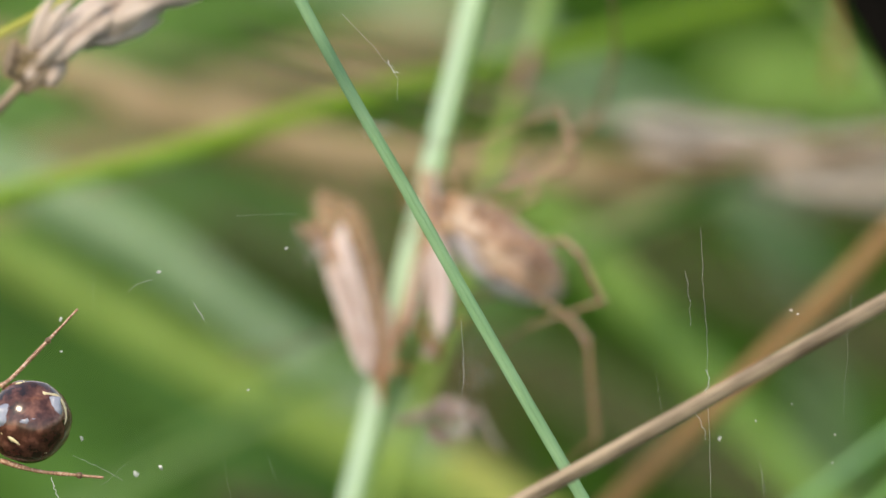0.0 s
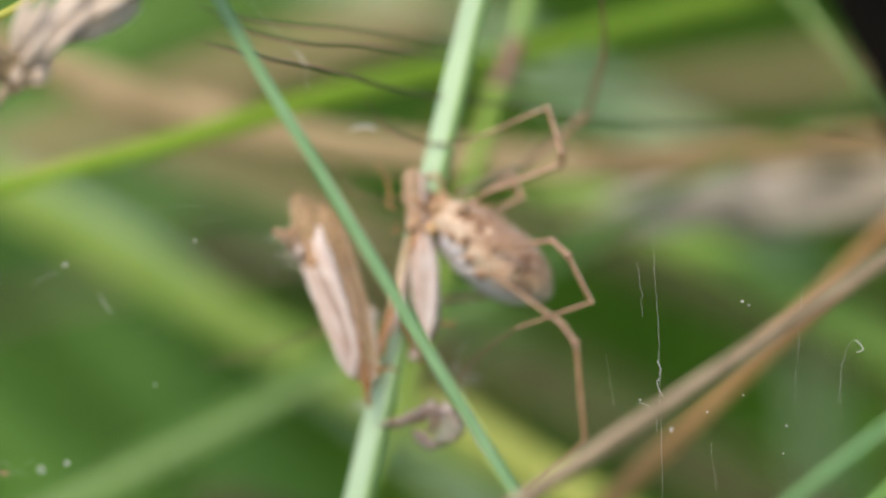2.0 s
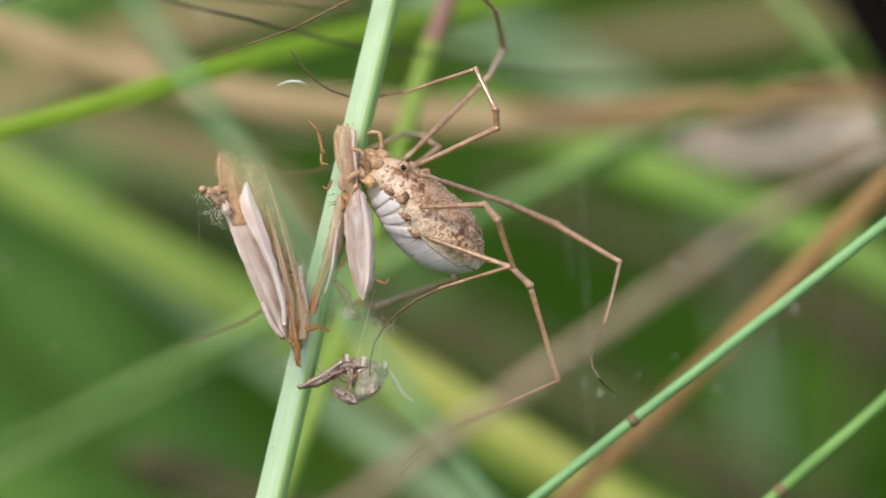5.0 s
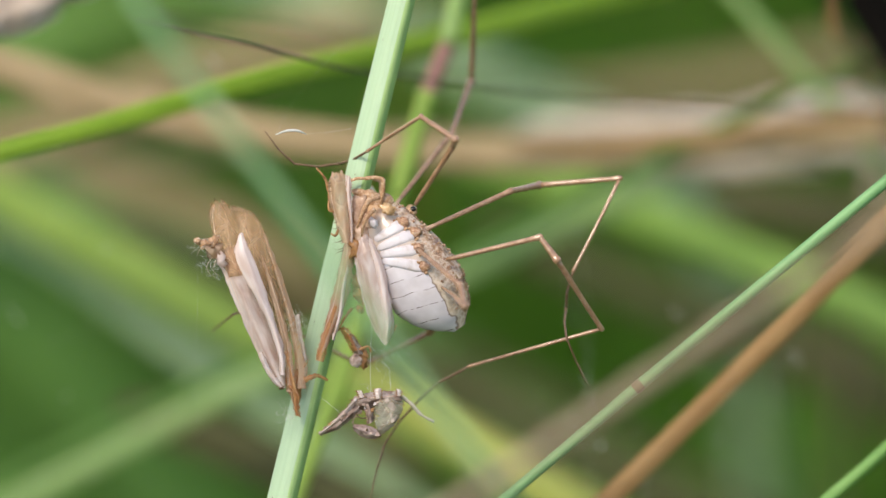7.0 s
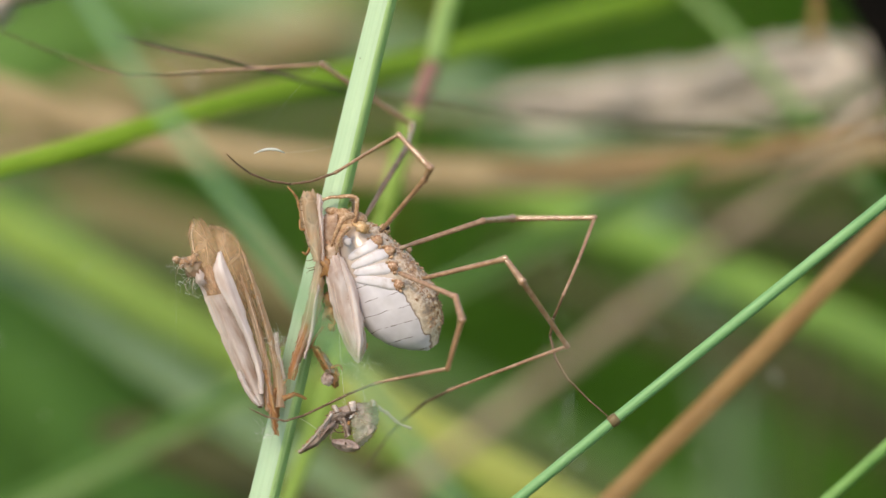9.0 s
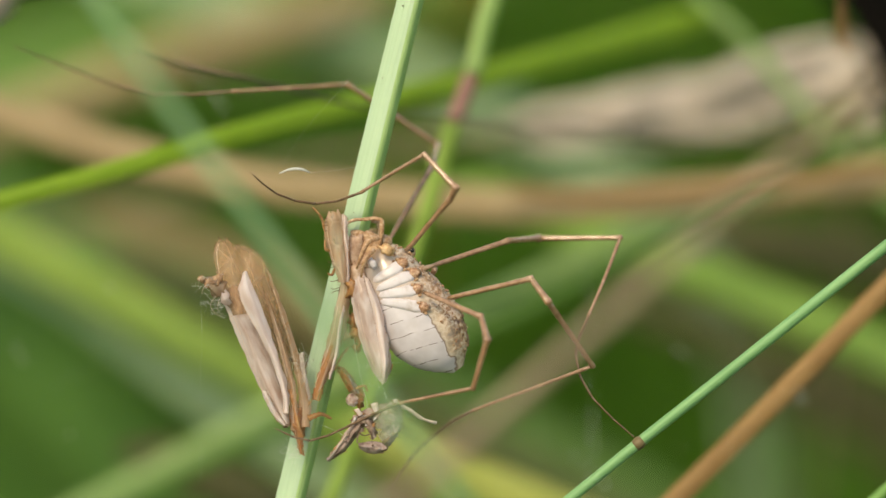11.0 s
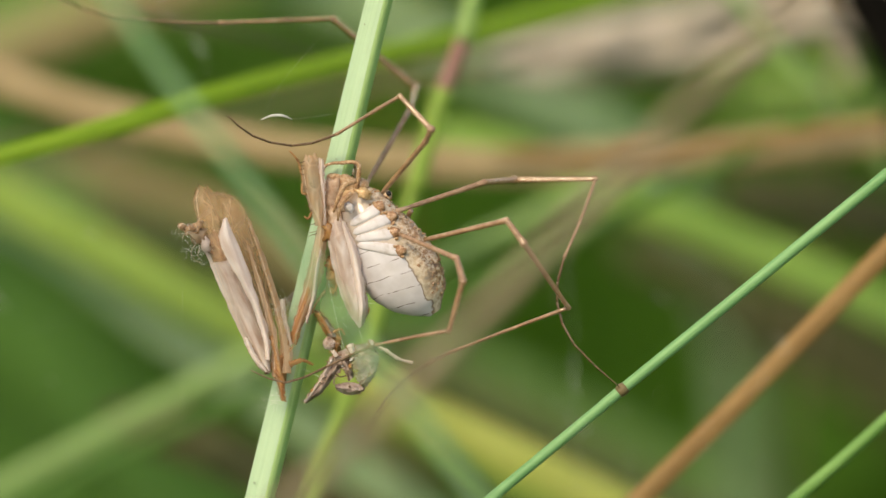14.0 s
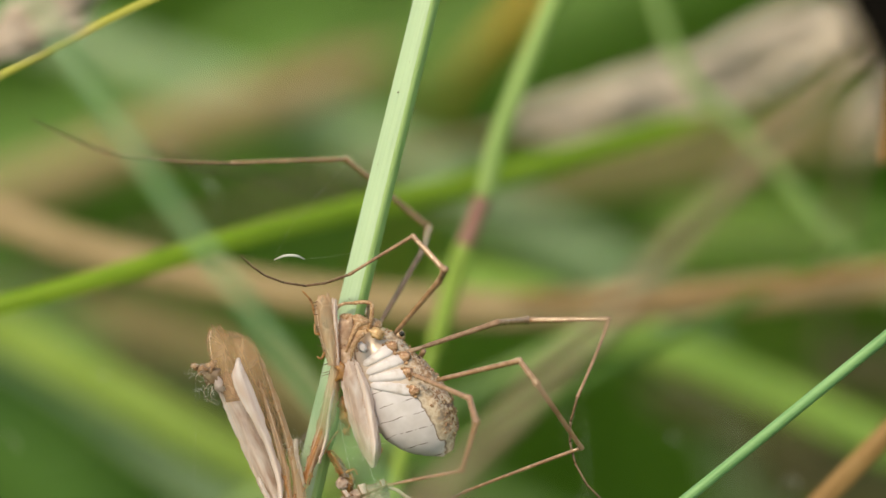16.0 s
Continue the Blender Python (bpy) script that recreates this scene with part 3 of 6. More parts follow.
blade("grass_plant", [(1000, -120, 150), (620, 40, 150), (300, 120, 150), (0, 185, 150), (-350, 250, 150)], 72, M_SOFT,
      "broad green blade high in the distance", group="blades behind the stem")
blade("grass_plant", [(1140, -140, 37), (1200, 20, 37), (1290, 112, 37), (1420, 260, 37), (1568, 425, 37), (1750, 620, 37)], 11, M_FERN,
      "thin green grass stem, out of focus", "grass stem", "stems behind")
hung = blade("grass_plant", [(1476, 192, 34), (1484, 130, 34), (1496, 50, 34), (1512, -60, 34), (1550, -220, 36), (1640, -340, 40), (1780, -330, 44), (1900, -100, 46), (1960, 300, 48)], 11, M_RUST,
      "thin rusty grass stalk hanging over, out of focus", "grass stem", "stems behind", tip=0.03)
blade("grass_plant", [(1010, -260, 62), (905, -80, 62), (840, -10, 66), (778, 70, 80), (730, 240, 115), (690, 420, 150), (680, 700, 190)], 26, M_OCHRE,
      "ochre blade leaning behind the stem", group="blades behind the stem")
thin_yellow = blade("grass_plant", [(-200, 130, 5), (0, 26, 5), (90, -20, 5), (256, -103, 5), (600, -250, 5)], 7.5, M_GOLD,
      "thin yellow-green blade with an orange tip", group="blades behind the stem")
orange = blade("grass_plant", [(1900, 210, 12), (1700, 425, 12), (1560, 562, 12), (1400, 726, 12), (1240, 886, 12), (1000, 1120, 12)], 19, M_RUST,
               "rust-brown dead grass blade", group="blades beside the stem")
blade("grass_plant", [(1900, 595, 6), (1556, 912, 6), (1418, 1032, 6), (1200, 1222, 6)], 11, M_SEDGE,
      "green grass stem at the side", "grass stem", "stems beside the prey", round_stem=True, node=(1380, 1064, 6))


def node_stem():
    """A jointed grass stem: green, a purple joint, then a yellow sheath."""
    base = at(600, 905, 19)
    root = new("grass_plant")
    root.matrix_world = SHEET @ Matrix.Translation(base)
    tagged(root, "jointed green grass stem with a purple-brown node, out of focus", "grass stem", "stems behind")
    SWAY[root.name] = base

    def piece(name, pts, half, mat, label=""):
        line = [Vector(p) - base for p in smooth_line([at(*p) for p in pts], 6)]
        if name == "lower_stem":
            line += [p - base for p in to_ground(line[-1] + base, line[-1] - line[-3])]
        k = 0.001 * UNIT
        v, f, uv = tube(line, [half * k] * len(line), 12)
        solid(name, v, f, mat, root, label, True, uv)
    piece("upper_stem", [(1000, -260, 19), (925, -80, 19), (888, 10, 19), (850, 110, 19), (826, 212, 19)], 18, M_PALE, "pale green upper stem")
    piece("node", [(827, 205, 19), (806, 262, 19), (790, 300, 19)], 16, leaf("purple_node", (0.2, 0.09, 0.08), (0.36, 0.2, 0.17), 0.1), "purple-brown node")
    piece("sheath", [(791, 296, 19), (765, 385, 19), (738, 480, 19)], 18, M_YELLOW, "yellow-green sheath")
    piece("lower_stem", [(739, 474, 19), (700, 600, 19), (660, 740, 19), (600, 900, 19)], 15, M_YELLOW)
    return root


jointed = node_stem()


def panicle(name, pts, count, size, material, label, seed, w_jit=6, spread=40, reach=0.92, taper=0.0, slim=0.2, fan=0.28, tuft=0):
    """A dry drooping flower head: a stalk with overlapping husks along it."""
    rng = random.Random(seed)
    line = [Vector(p) for p in smooth_line([at(*p) for p in pts], 8)]
    low = to_ground(line[-1], line[-1] - line[-3])
    base = low[-1]
    root = new(name)
    root.matrix_world = SHEET @ Matrix.Translation(base)
    tagged(root, label, "grass head")
    SWAY[root.name] = base
    full = [p - base for p in line + low]
    v, f, uv = tube(full, [0.00025] * len(full), 7)
    solid("stalk", v, f, M_STRAW, root, "", True, uv)
    k = 0.001 * UNIT
    n = len(line)
    for i in range(count):
        e = (i + 0.5) / count * reach
        j = min(n - 3, int(e * (n - 1)))
        p, t = line[j] - base, (line[j] - line[j + 2]).normalized()
        off = Vector((rng.uniform(-1, 1), rng.uniform(-1, 1) * w_jit * 0.3, rng.uniform(-1, 1))) * spread * k
        way = (t + off * (fan / (spread * k))).normalized()
        fade = 1 - taper * e / reach
        off *= fade
        ln = size * k * rng.uniform(0.7, 1.3) * fade
        pl = [p + off * 0.5, p + off * 0.8 + way * ln * 0.35, p + off + way * ln * 0.7, p + off * 0.9 + way * ln]
        hl = [0.25, 1, 0.75, 0.06]
        sm = smooth_line(pl, 3)
        hs = np.interp(np.linspace(0, 3, len(sm)), range(4), hl) * ln * slim
        turn = Vector((rng.uniform(-0.6, 0.6), -1, rng.uniform(-0.6, 0.6)))
        sv, sf, suv = strip(sm, hs, turn, 0.7, 0.00012)
        solid("husk", sv, sf, material, root, "", True, suv)
    for i in range(tuft):
        c = line[int(n * 0.6)] - base + Vector((rng.gauss(0, 22), rng.gauss(0, 9), rng.gauss(0, 12))) * k
        d = Vector((rng.uniform(-1, 1), rng.uniform(-0.5, 0.5), rng.uniform(-1, 1))).normalized() * rng.uniform(18, 34) * k
        sm = smooth_line([c - d, c - d * 0.3 + Vector((0, -6 * k, 0)), c + d * 0.4, c + d + Vector((0, 0, 5 * k))], 3)
        sv, sf, suv = strip(sm, [h * k for h in np.interp(np.linspace(0, 3, len(sm)), range(4), [5, 13, 12, 4])], (rng.uniform(-0.8, 0.8), -1, rng.uniform(-0.8, 0.8)), 0.8, 0.0001)
        solid("curled_husk", sv, sf, (M_NODE, M_SEED, M_STRAW)[i % 3], root, "curled brown husk", True, suv)
    return root


drooping = panicle("grass_plant", [(1640, 20, 50), (1530, 60, 50), (1400, 110, 50), (1100, 215, 50), (850, 275, 50), (600, 345, 60), (200, 480, 80)], 170, 340, M_GREY,
        "drooping dry grey-pink grass flower head, out of focus", 11, spread=50, reach=0.66, taper=0.5, slim=0.085, fan=0.14)
side_head = panicle("grass_plant", [(1575, 165, 64), (1545, 215, 64), (1522, 262, 64), (1500, 310, 64), (1478, 420, 66), (1460, 560, 70)], 22, 90, M_GREY,
        "small pale dry grass head, out of focus", 12, spread=22, reach=0.5, taper=0.2, slim=0.24)

# ---- the stem that carries the prey ----
STEM_W = 1.3


def main_stem():
    """A folded pale stem: broad left facet and a narrow greener right facet."""
    pts = [(757, -245), (697, 0), (636, 245), (588, 442), (535, 660), (482, 882), (415, 1160), (350, 1440)]
    left = [Vector(p) for p in smooth_line([at(x, y, STEM_W) for x, y in pts], 8)]
    low = to_ground(left[-1], left[-1] - left[-3])
    line = left + low
    base = line[-1].copy()
    root = new("grass_plant")
    root.matrix_world = SHEET @ Matrix.Translation(base)
    tagged(root, "pale green folded grass stem that carries the insects", "grass stem")
    SWAY[root.name] = base
    k = 0.001 * UNIT
    n = len(line)
    wid = [k * (50 + 7 * min(1.0, i / 40)) for i in range(n)]
    for nm, a, b, da, db, mat, lab in (("pale_face", 0.0, 0.66, 0.1, -0.35, M_STEM, "pale blue-green face"), ("green_face", 0.66, 1.0, -0.35, -0.08, M_STEM_EDGE, "darker green narrow face")):
        v, f, uv = [], [], []
        s = 0.0
        for i, p in enumerate(line):
            if i:
                s += (p - line[i - 1]).length
            for q in range(5):
                e = a + (b - a) * q / 4
                d = (da + (db - da) * q / 4) * wid[i] - 0.12 * wid[i] * math.sin(math.pi * q / 4)
                v.append(p - base + Vector((e * wid[i], d, e * wid[i] * 0.25)))
                uv.append((e, s * 1000))
            for q in (4, 2, 0):
                e = a + (b - a) * q / 4
                d = (da + (db - da) * q / 4) * wid[i] + 0.0003
                v.append(p - base + Vector((e * wid[i], d, e * wid[i] * 0.25)))
                uv.append((e, s * 1000))
        for i in range(n - 1):
            for q in range(8):
                f.append((i * 8 + q, i * 8 + (q + 1) % 8, (i + 1) * 8 + (q + 1) % 8, (i + 1) * 8 + q))
        solid(nm, v, f, mat, root, lab, False, uv)
    rng = random.Random(8)
    for i in range(9):
        y = rng.uniform(-60, 1000)
        x = 697 - 0.246 * y + rng.uniform(8, 28)
        r = rng.uniform(0.6, 1.5) * k
        c = at(x, y, STEM_W) - base + Vector((0, -0.0004, 0))
        v, f, uv = tube([c + Vector((0, 0.0002, 0)), c, c + Vector((0, -0.00003, 0))], [r, r * 0.9, r * 0.3], 7)
        solid("speck", v, f, M_TARSUS, root, "", True, uv)
    return root


stem = main_stem()

# ---- the stem that the harvestman holds, and those before the sharp plane ----
held = blade("grass_plant", [(2100, 60, 1), (1568, 470, 1), (1300, 679, 1), (1108, 828, 1), (1040, 882, 1), (800, 1072, 1)], 10.5, M_HELD,
             "thin green grass stem held by the harvestman's foot", "grass stem", "stems beside the prey", grow=0.9, round_stem=True, node=(1104, 832, 1))
front = blade("grass_plant", [(20, -170, -21), (130, 0, -21), (230, 150, -21), (330, 292, -21), (440, 440, -21), (556, 600, -21), (700, 795, -21), (860, 1010, -21)], 10.5, M_BLADE,
              "narrow blue-green grass blade before the stem", "grass blade", "blades before the stem", grow=1.1)
brown = blade("grass_plant", [(1900, 350, -22), (1560, 545, -22), (1392, 639, -22), (1071, 820, -22), (750, 1000, -22), (400, 1190, -22)], 15, M_STRAW,
              "dry brown grass stem before the prey", "grass stem", "stems before the prey", grow=1.0, fold=0.6)

M_AWN = leaf("dark_stalk", (0.035, 0.027, 0.018), (0.08, 0.06, 0.036), 0.1)
AWNS = []
for pts, thick in (([(210, 142, 7), (330, 172, 7), (430, 192, 7), (600, 236, 11), (800, 262, 16), (1000, 290, 20), (1300, 305, 22), (1600, 318, 24), (1900, 360, 26)], 3.5),
                   ([(240, 150, 8), (330, 180, 8), (420, 196, 8), (514, 200, 9), (650, 225, 14), (900, 275, 26), (1300, 310, 34), (1700, 340, 38)], 2.8),
                   ([(210, 128, 9), (290, 150, 9), (400, 164, 9), (492, 170, 10), (650, 195, 16), (900, 250, 28), (1300, 300, 36), (1700, 330, 40)], 2.6)):
    AWNS.append(blade("grass_plant", pts, thick, M_AWN, "thin dark dead grass stalk behind the stem", "grass stem", "dark stalks", round_stem=True, tip=0.12, grow=0.5, node=pts[5]))
# stand-in for an unidentified dark object at the view's corner, shaped as a blade
dark_edge = blade("grass_plant", [(1360, -400, -48), (1455, -160, -48), (1552, 10, -48), (1632, 170, -48), (1690, 420, -48), (1740, 700, -48), (1790, 1100, -48)], 62, M_EDGE_BLACK,
                  "dark object at the edge of view, carried with the camera, far out of focus", "dead leaf", "blades before the stem", fold=0.4)


# ---- the shed wings on the stem ----
def wing(name, root, base, left, right, material, label="", w=0.0, bulge=0.3, veins=4, seed=1, crease=0.00007, vein_r=0.000008, tilt=0.0, lean=0.0, torn=5.0):
    """A dry wing between its two edges (plan points, root to tip): creased, uneven, with raised veins and a fringe of hairs.
    w: mm of its depth, bulge: mm by which its middle rises to the camera, tilt: mm by which the right edge lies deeper,
    lean: mm by which the root end lies deeper than the tip, torn: how ragged the root end is, plan units."""
    rng = random.Random(seed)
    le, re = smooth_line(left, 8), smooth_line(right, 8)
    n, m = 40, 17
    pick = lambda q, e: np.array([np.interp(e * (len(q) - 1), range(len(q)), [p[k] for p in q]) for k in (0, 1)])
    top, uv = [], []
    for i in range(n):
        e = i / (n - 1)
        a, b = pick(le, e), pick(re, e)
        for j in range(m):
            f = j / (m - 1)
            ragged = 0.0
            if j in (0, m - 1):
                ragged = 3.0 * noise.noise(Vector((i * 0.4, j * 3.0, seed * 2.3))) + 2.4 * noise.noise(Vector((i * 1.37, j * 1.1, seed * 4.3)))
            p = a + (b - a) * f
            tear = torn * max(0.0, 1 - 5 * e) * (noise.noise(Vector((f * 5.0, 2.0, seed * 1.9))) + 0.8 * noise.noise(Vector((f * 13.0, 7.0, seed * 3.3))))
            p = p + np.array((0.3 * tear, tear))
            d = bulge * math.sin(math.pi * f) * min(1, 4 * e + 0.2) - 450 * crease * abs(noise.noise(Vector((f * 2.2 + e * 1.2, e * 2.4 - f, seed * 2.7)))) + 500 * crease * (noise.noise(Vector((f * 4.0, e * 3.0, seed * 5.1))) + 0.5 * noise.noise(Vector((f * 11, e * 7, seed * 1.7))))
            d += 420 * min(crease, 0.00007) * (abs(math.sin(math.pi * (1.8 * f + 0.8 * noise.noise(Vector((e * 1.6, f * 0.7, seed * 3.7)))))) - 0.5) * min(1, 8 * f, 8 * (1 - f))
            top.append(at(p[0] + ragged, p[1] + 0.4 * ragged, w + tilt * (f - 0.5) + lean * (1 - e) - d) - base)
            uv.append((f, e * 9 + seed * 7))
    low = [p + Vector((0, 0.00002, 0)) for p in top]
    f = []
    o = n * m
    for i in range(n - 1):
        for j in range(m - 1):
            q = (i * m + j, (i + 1) * m + j, (i + 1) * m + j + 1, i * m + j + 1)
            f += [q, tuple(o + e for e in reversed(q))]
        for j in (0, m - 1):
            f.append((i * m + j, (i + 1) * m + j, o + (i + 1) * m + j, o + i * m + j))
    for i in (0, n - 1):
        for j in range(m - 1):
            f.append((i * m + j, i * m + j + 1, o + i * m + j + 1, o + i * m + j))
    ob = solid(name, top + low, f, material, root, label, True, uv + uv)
    for i in range((veins + 1) // 3):
        a0 = (i + rng.uniform(0.2, 0.8)) / veins
        a1 = min(1, max(0, a0 + rng.uniform(-0.35, 0.35)))
        lo, hi = int(n * rng.uniform(0, 0.35)), int(n * rng.uniform(0.6, 1.0))
        pl = []
        for q in range(lo, hi):
            j = max(0.3, min(m - 1.3, (a0 + (a1 - a0) * q / n) * (m - 1)))
            j0 = int(j)
            pl.append(top[q * m + j0].lerp(top[q * m + j0 + 1], j - j0) - Vector((0, vein_r * 0.5, 0)))
        if len(pl) > 3:
            tv, tf, tuv = tube(pl, [vein_r * (1.7 - e / len(pl)) for e in range(len(pl))], 5)
            solid("vein", tv, tf, M_VEIN, ob, "", True, tuv)
    hairs = []
    for i in range(110):
        q = rng.randrange(n)
        j = rng.choice((0, m - 1))
        p = top[q * m + j]
        e = Vector(((-1 if j == 0 else 1) * rng.uniform(0.00002, 0.0001), rng.uniform(-0.00005, 0.00005), rng.uniform(-0.00007, 0.00004)))
        hairs.append(tube([p, p + e * 0.6, p + e], [0.000006, 0.000005, 0.000002], 4))
    hv, hf, huv = merged(hairs)
    solid("fringe", hv, hf, M_HUSK, ob, "", True, huv)
    return ob


def shred(root, base, pts, r, material, name="leg", n=6, bumps=0.15, seed=1, taper=0.4):
    rng = random.Random(seed)
    line = [Vector(p) - base for p in smooth_line([at(*p) for p in pts], 5)]
    k = 0.001 * UNIT
    m = len(line)
    rr = [r * k * (1 - (1 - taper) * i / (m - 1)) * rng.uniform(0.8, 1.2) for i in range(m)]
    v, f, uv = tube(line, rr, n, bumps, rng)
    return solid(name, v, f, material, root, "", True, uv)


def lump(root, base, x, y, w, rx, ry, rw, material, name="lump", turn=0.0, rough=0.18, seed=1, label="", rings=9, seg=12):
    """An uneven rounded body."""
    k = 0.001 * UNIT
    c = at(x, y, w) - base
    v, f = [], []
    ca, sa = math.cos(radians(turn)), math.sin(radians(turn))
    for i in range(rings + 1):
        th = math.pi * i / rings
        for j in range(seg):
            ph = 2 * math.pi * j / seg
            d = Vector((math.sin(th) * math.cos(ph), math.sin(th) * math.sin(ph), math.cos(th)))
            q = 1 + rough * noise.noise(d * 2.1 + Vector((seed * 3.1, 0, 0))) * 2
            u0, w0, v0 = d.x * rx * q * k, d.y * rw * q * k, d.z * ry * q * k
            v.append(c + Vector((u0 * ca - v0 * sa, w0, u0 * sa + v0 * ca)))
    for i in range(rings):
        for j in range(seg):
            f.append((i * seg + j, i * seg + (j + 1) % seg, (i + 1) * seg + (j + 1) % seg, (i + 1) * seg + j))
    return solid(name, v, f, material, root, label)


def fluff(root, base, x, y, w, size, count, seed, material=None, name="silk_tuft"):
    """A tuft of fine curled threads."""
    rng = random.Random(seed)
    k = 0.001 * UNIT
    parts = []
    c = at(x, y, w) - base
    for i in range(count):
        p = c + Vector([rng.gauss(0, 0.35) * size * k for _ in range(3)])
        pl = [p]
        d = Vector([rng.gauss(0, 1) for _ in range(3)]).normalized()
        for j in range(6):
            d = (d + Vector([rng.gauss(0, 0.55) for _ in range(3)])).normalized()
            pl.append(pl[-1] + d * size * k * 0.22)
        parts.append(tube(smooth_line(pl, 3), 0.16 * k, 4))
    v, f, uv = merged(parts)
    return solid(name, v, f, material or M_SILK, root, "", True, uv)


def shed_wings():
    base = at(512, 850, STEM_W - 0.5)
    root = new("caddisfly_wings")
    root.matrix_world = SHEET @ Matrix.Translation(base)
    tagged(root, "folded translucent tan wings of a dead caddisfly stuck on the stem", "dead insect")
    SWAY[root.name] = base
    wing("hind_wing", root, base, [(372, 484), (364, 520), (378, 575), (408, 640), (446, 720), (484, 790), (502, 815)], [(396, 484), (432, 494), (455, 528), (468, 580), (486, 635), (505, 690), (527, 765)], M_WING_BACK,
         "thin see-through tan hind wings", 0.75, 0.3, 5, 2, 0.00007, lean=3.6, torn=9)
    wing("hind_wing", root, base, [(362, 478), (357, 502), (363, 540), (374, 576), (392, 610)], [(380, 472), (394, 492), (404, 530), (412, 570), (416, 606)], M_WING_BACK, "torn brown wing tip", 0.3, 0.2, 3, 9, 0.0001, lean=1.1, torn=10)
    wing("hind_wing", root, base, [(402, 492), (412, 540), (430, 600), (456, 680), (484, 760)], [(440, 504), (458, 545), (470, 600), (488, 670), (504, 750)], M_WING_BACK, "folded layer of the hind wing", 0.45, 0.15, 4, 21, 0.00008, lean=1.4, torn=12)
    wing("forewing", root, base, [(366, 560), (382, 606), (402, 654), (424, 702), (450, 760), (472, 796), (488, 806)], [(404, 556), (424, 600), (446, 652), (468, 702), (484, 748), (492, 782), (494, 804)], M_WING,
         "pale pink crumpled forewing", 0.2, 0.4, 6, 3, 0.00008, lean=0.5)
    wing("forewing", root, base, [(411, 532), (402, 562), (412, 596), (437, 642), (461, 690), (478, 740), (484, 782)], [(414, 530), (426, 556), (446, 604), (464, 656), (480, 702), (491, 746), (493, 782)], M_WING_PALE,
         "white shining fold of the forewing", -0.22, 0.22, 4, 4, 0.00006, torn=2)
    wing("forewing", root, base, [(447, 744), (453, 766), (468, 790), (482, 804)], [(450, 740), (463, 766), (477, 788), (488, 803)], M_WING_PALE, "white edge fold", -0.25, 0.15, 1, 8, 0.00006, torn=2)
    wing("wing_fold", root, base, [(452, 580), (462, 625), (476, 680), (486, 726), (494, 775), (496, 812)], [(453, 579), (468, 622), (488, 680), (499, 726), (508, 775), (507, 812)], M_WING_BROWN, "orange-brown folded wing edge", 0.05, 0.12, 3, 5, 0.00007, lean=0.5)
    wing("wing_fold", root, base, [(451, 530), (466, 576), (484, 636), (501, 704), (511, 770), (512, 806)], [(453, 528), (473, 576), (496, 636), (517, 704), (531, 770), (528, 806)], M_WING_BROWN, "brown folded wing edge", 0.12, 0.15, 4, 6, 0.00008, lean=0.5)
    wing("wing_fold", root, base, [(448, 570), (460, 606), (476, 660), (495, 730), (504, 790)], [(449, 569), (463, 604), (482, 660), (502, 730), (509, 790)], M_WING_BROWN, "narrow pale wing fold", -0.12, 0.1, 2, 23, 0.00005)
    wing("wing_fold", root, base, [(496, 770), (500, 800), (506, 830), (513, 855)], [(516, 772), (514, 800), (516, 830), (519, 853)], M_WING_ORANGE, "torn orange wing tip", 0.1, 0.2, 2, 7, 0.00006)
    wing("flake", root, base, [(509, 676), (512, 700), (519, 730), (527, 758)], [(517, 674), (520, 698), (526, 728), (531, 754)], M_WING_GREY, "pale silvery scrap of wing", -0.1, 0.1, 1, 24, 0.00012, torn=3)
    lump(root, base, 487, 804, -0.1, 5, 4, 4, M_TARSUS, "speck", 20, 0.3, 14, "dark joint")
    shred(root, base, [(494, 740, 0.1), (503, 775, -0.1), (510, 810, -0.1), (514, 852, 0.2)], 4, M_HUSK, "abdomen", 8, 0.25, 6, 0.6)
    shred(root, base, [(528, 790, -0.2), (540, 785, -0.3), (552, 783, -0.1), (568, 791, 0.1)], 6, M_WING_ORANGE, "leg", 7, 0.3, 7)
    shred(root, base, [(500, 800, 0), (516, 820, -0.1), (512, 846, 0.3), (520, 856, 0.5)], 4, M_WING_ORANGE, "leg", 7, 0.25, 8)
    lump(root, base, 508, 800, 0.35, 14, 24, 10, M_HUSK, "abdomen", 20, 0.3, 3)
    lump(root, base, 362, 560, 0.2, 13, 17, 9, M_WING_BROWN, "thorax", 40, 0.7, 4)
    lump(root, base, 364, 546, 0.25, 8, 11, 8, M_PALP, "thorax", -20, 0.6, 15)
    lump(root, base, 378, 580, 0.15, 8, 11, 8, M_WING, "thorax", 30, 0.6, 9)
    lump(root, base, 348, 552, 0.1, 9, 8, 8, M_PALP, "head", 10, 0.5, 5)
    lump(root, base, 336, 546, 0.1, 6, 6, 6, M_PALP, "head", 10, 0.6, 16)
    for i, p in enumerate([[(350, 545, 0.1), (334, 542, -0.1), (330, 558, -0.1)], [(352, 552, 0.1), (340, 560, -0.3), (336, 572, -0.2)], [(362, 575, 0.1), (352, 590, -0.2), (358, 604, -0.1), (372, 612, 0)],
                           [(368, 580, 0.1), (364, 598, -0.3), (376, 608, -0.2)]]):
        shred(root, base, p, 0.55, M_VEIN, "claw", 5, 0.1, 20 + i)
    rng = random.Random(31)
    for i in range(18):
        e = rng.random()
        x0 = 470 + 60 * e + rng.uniform(-4, 4)
        y0 = 590 + 190 * e
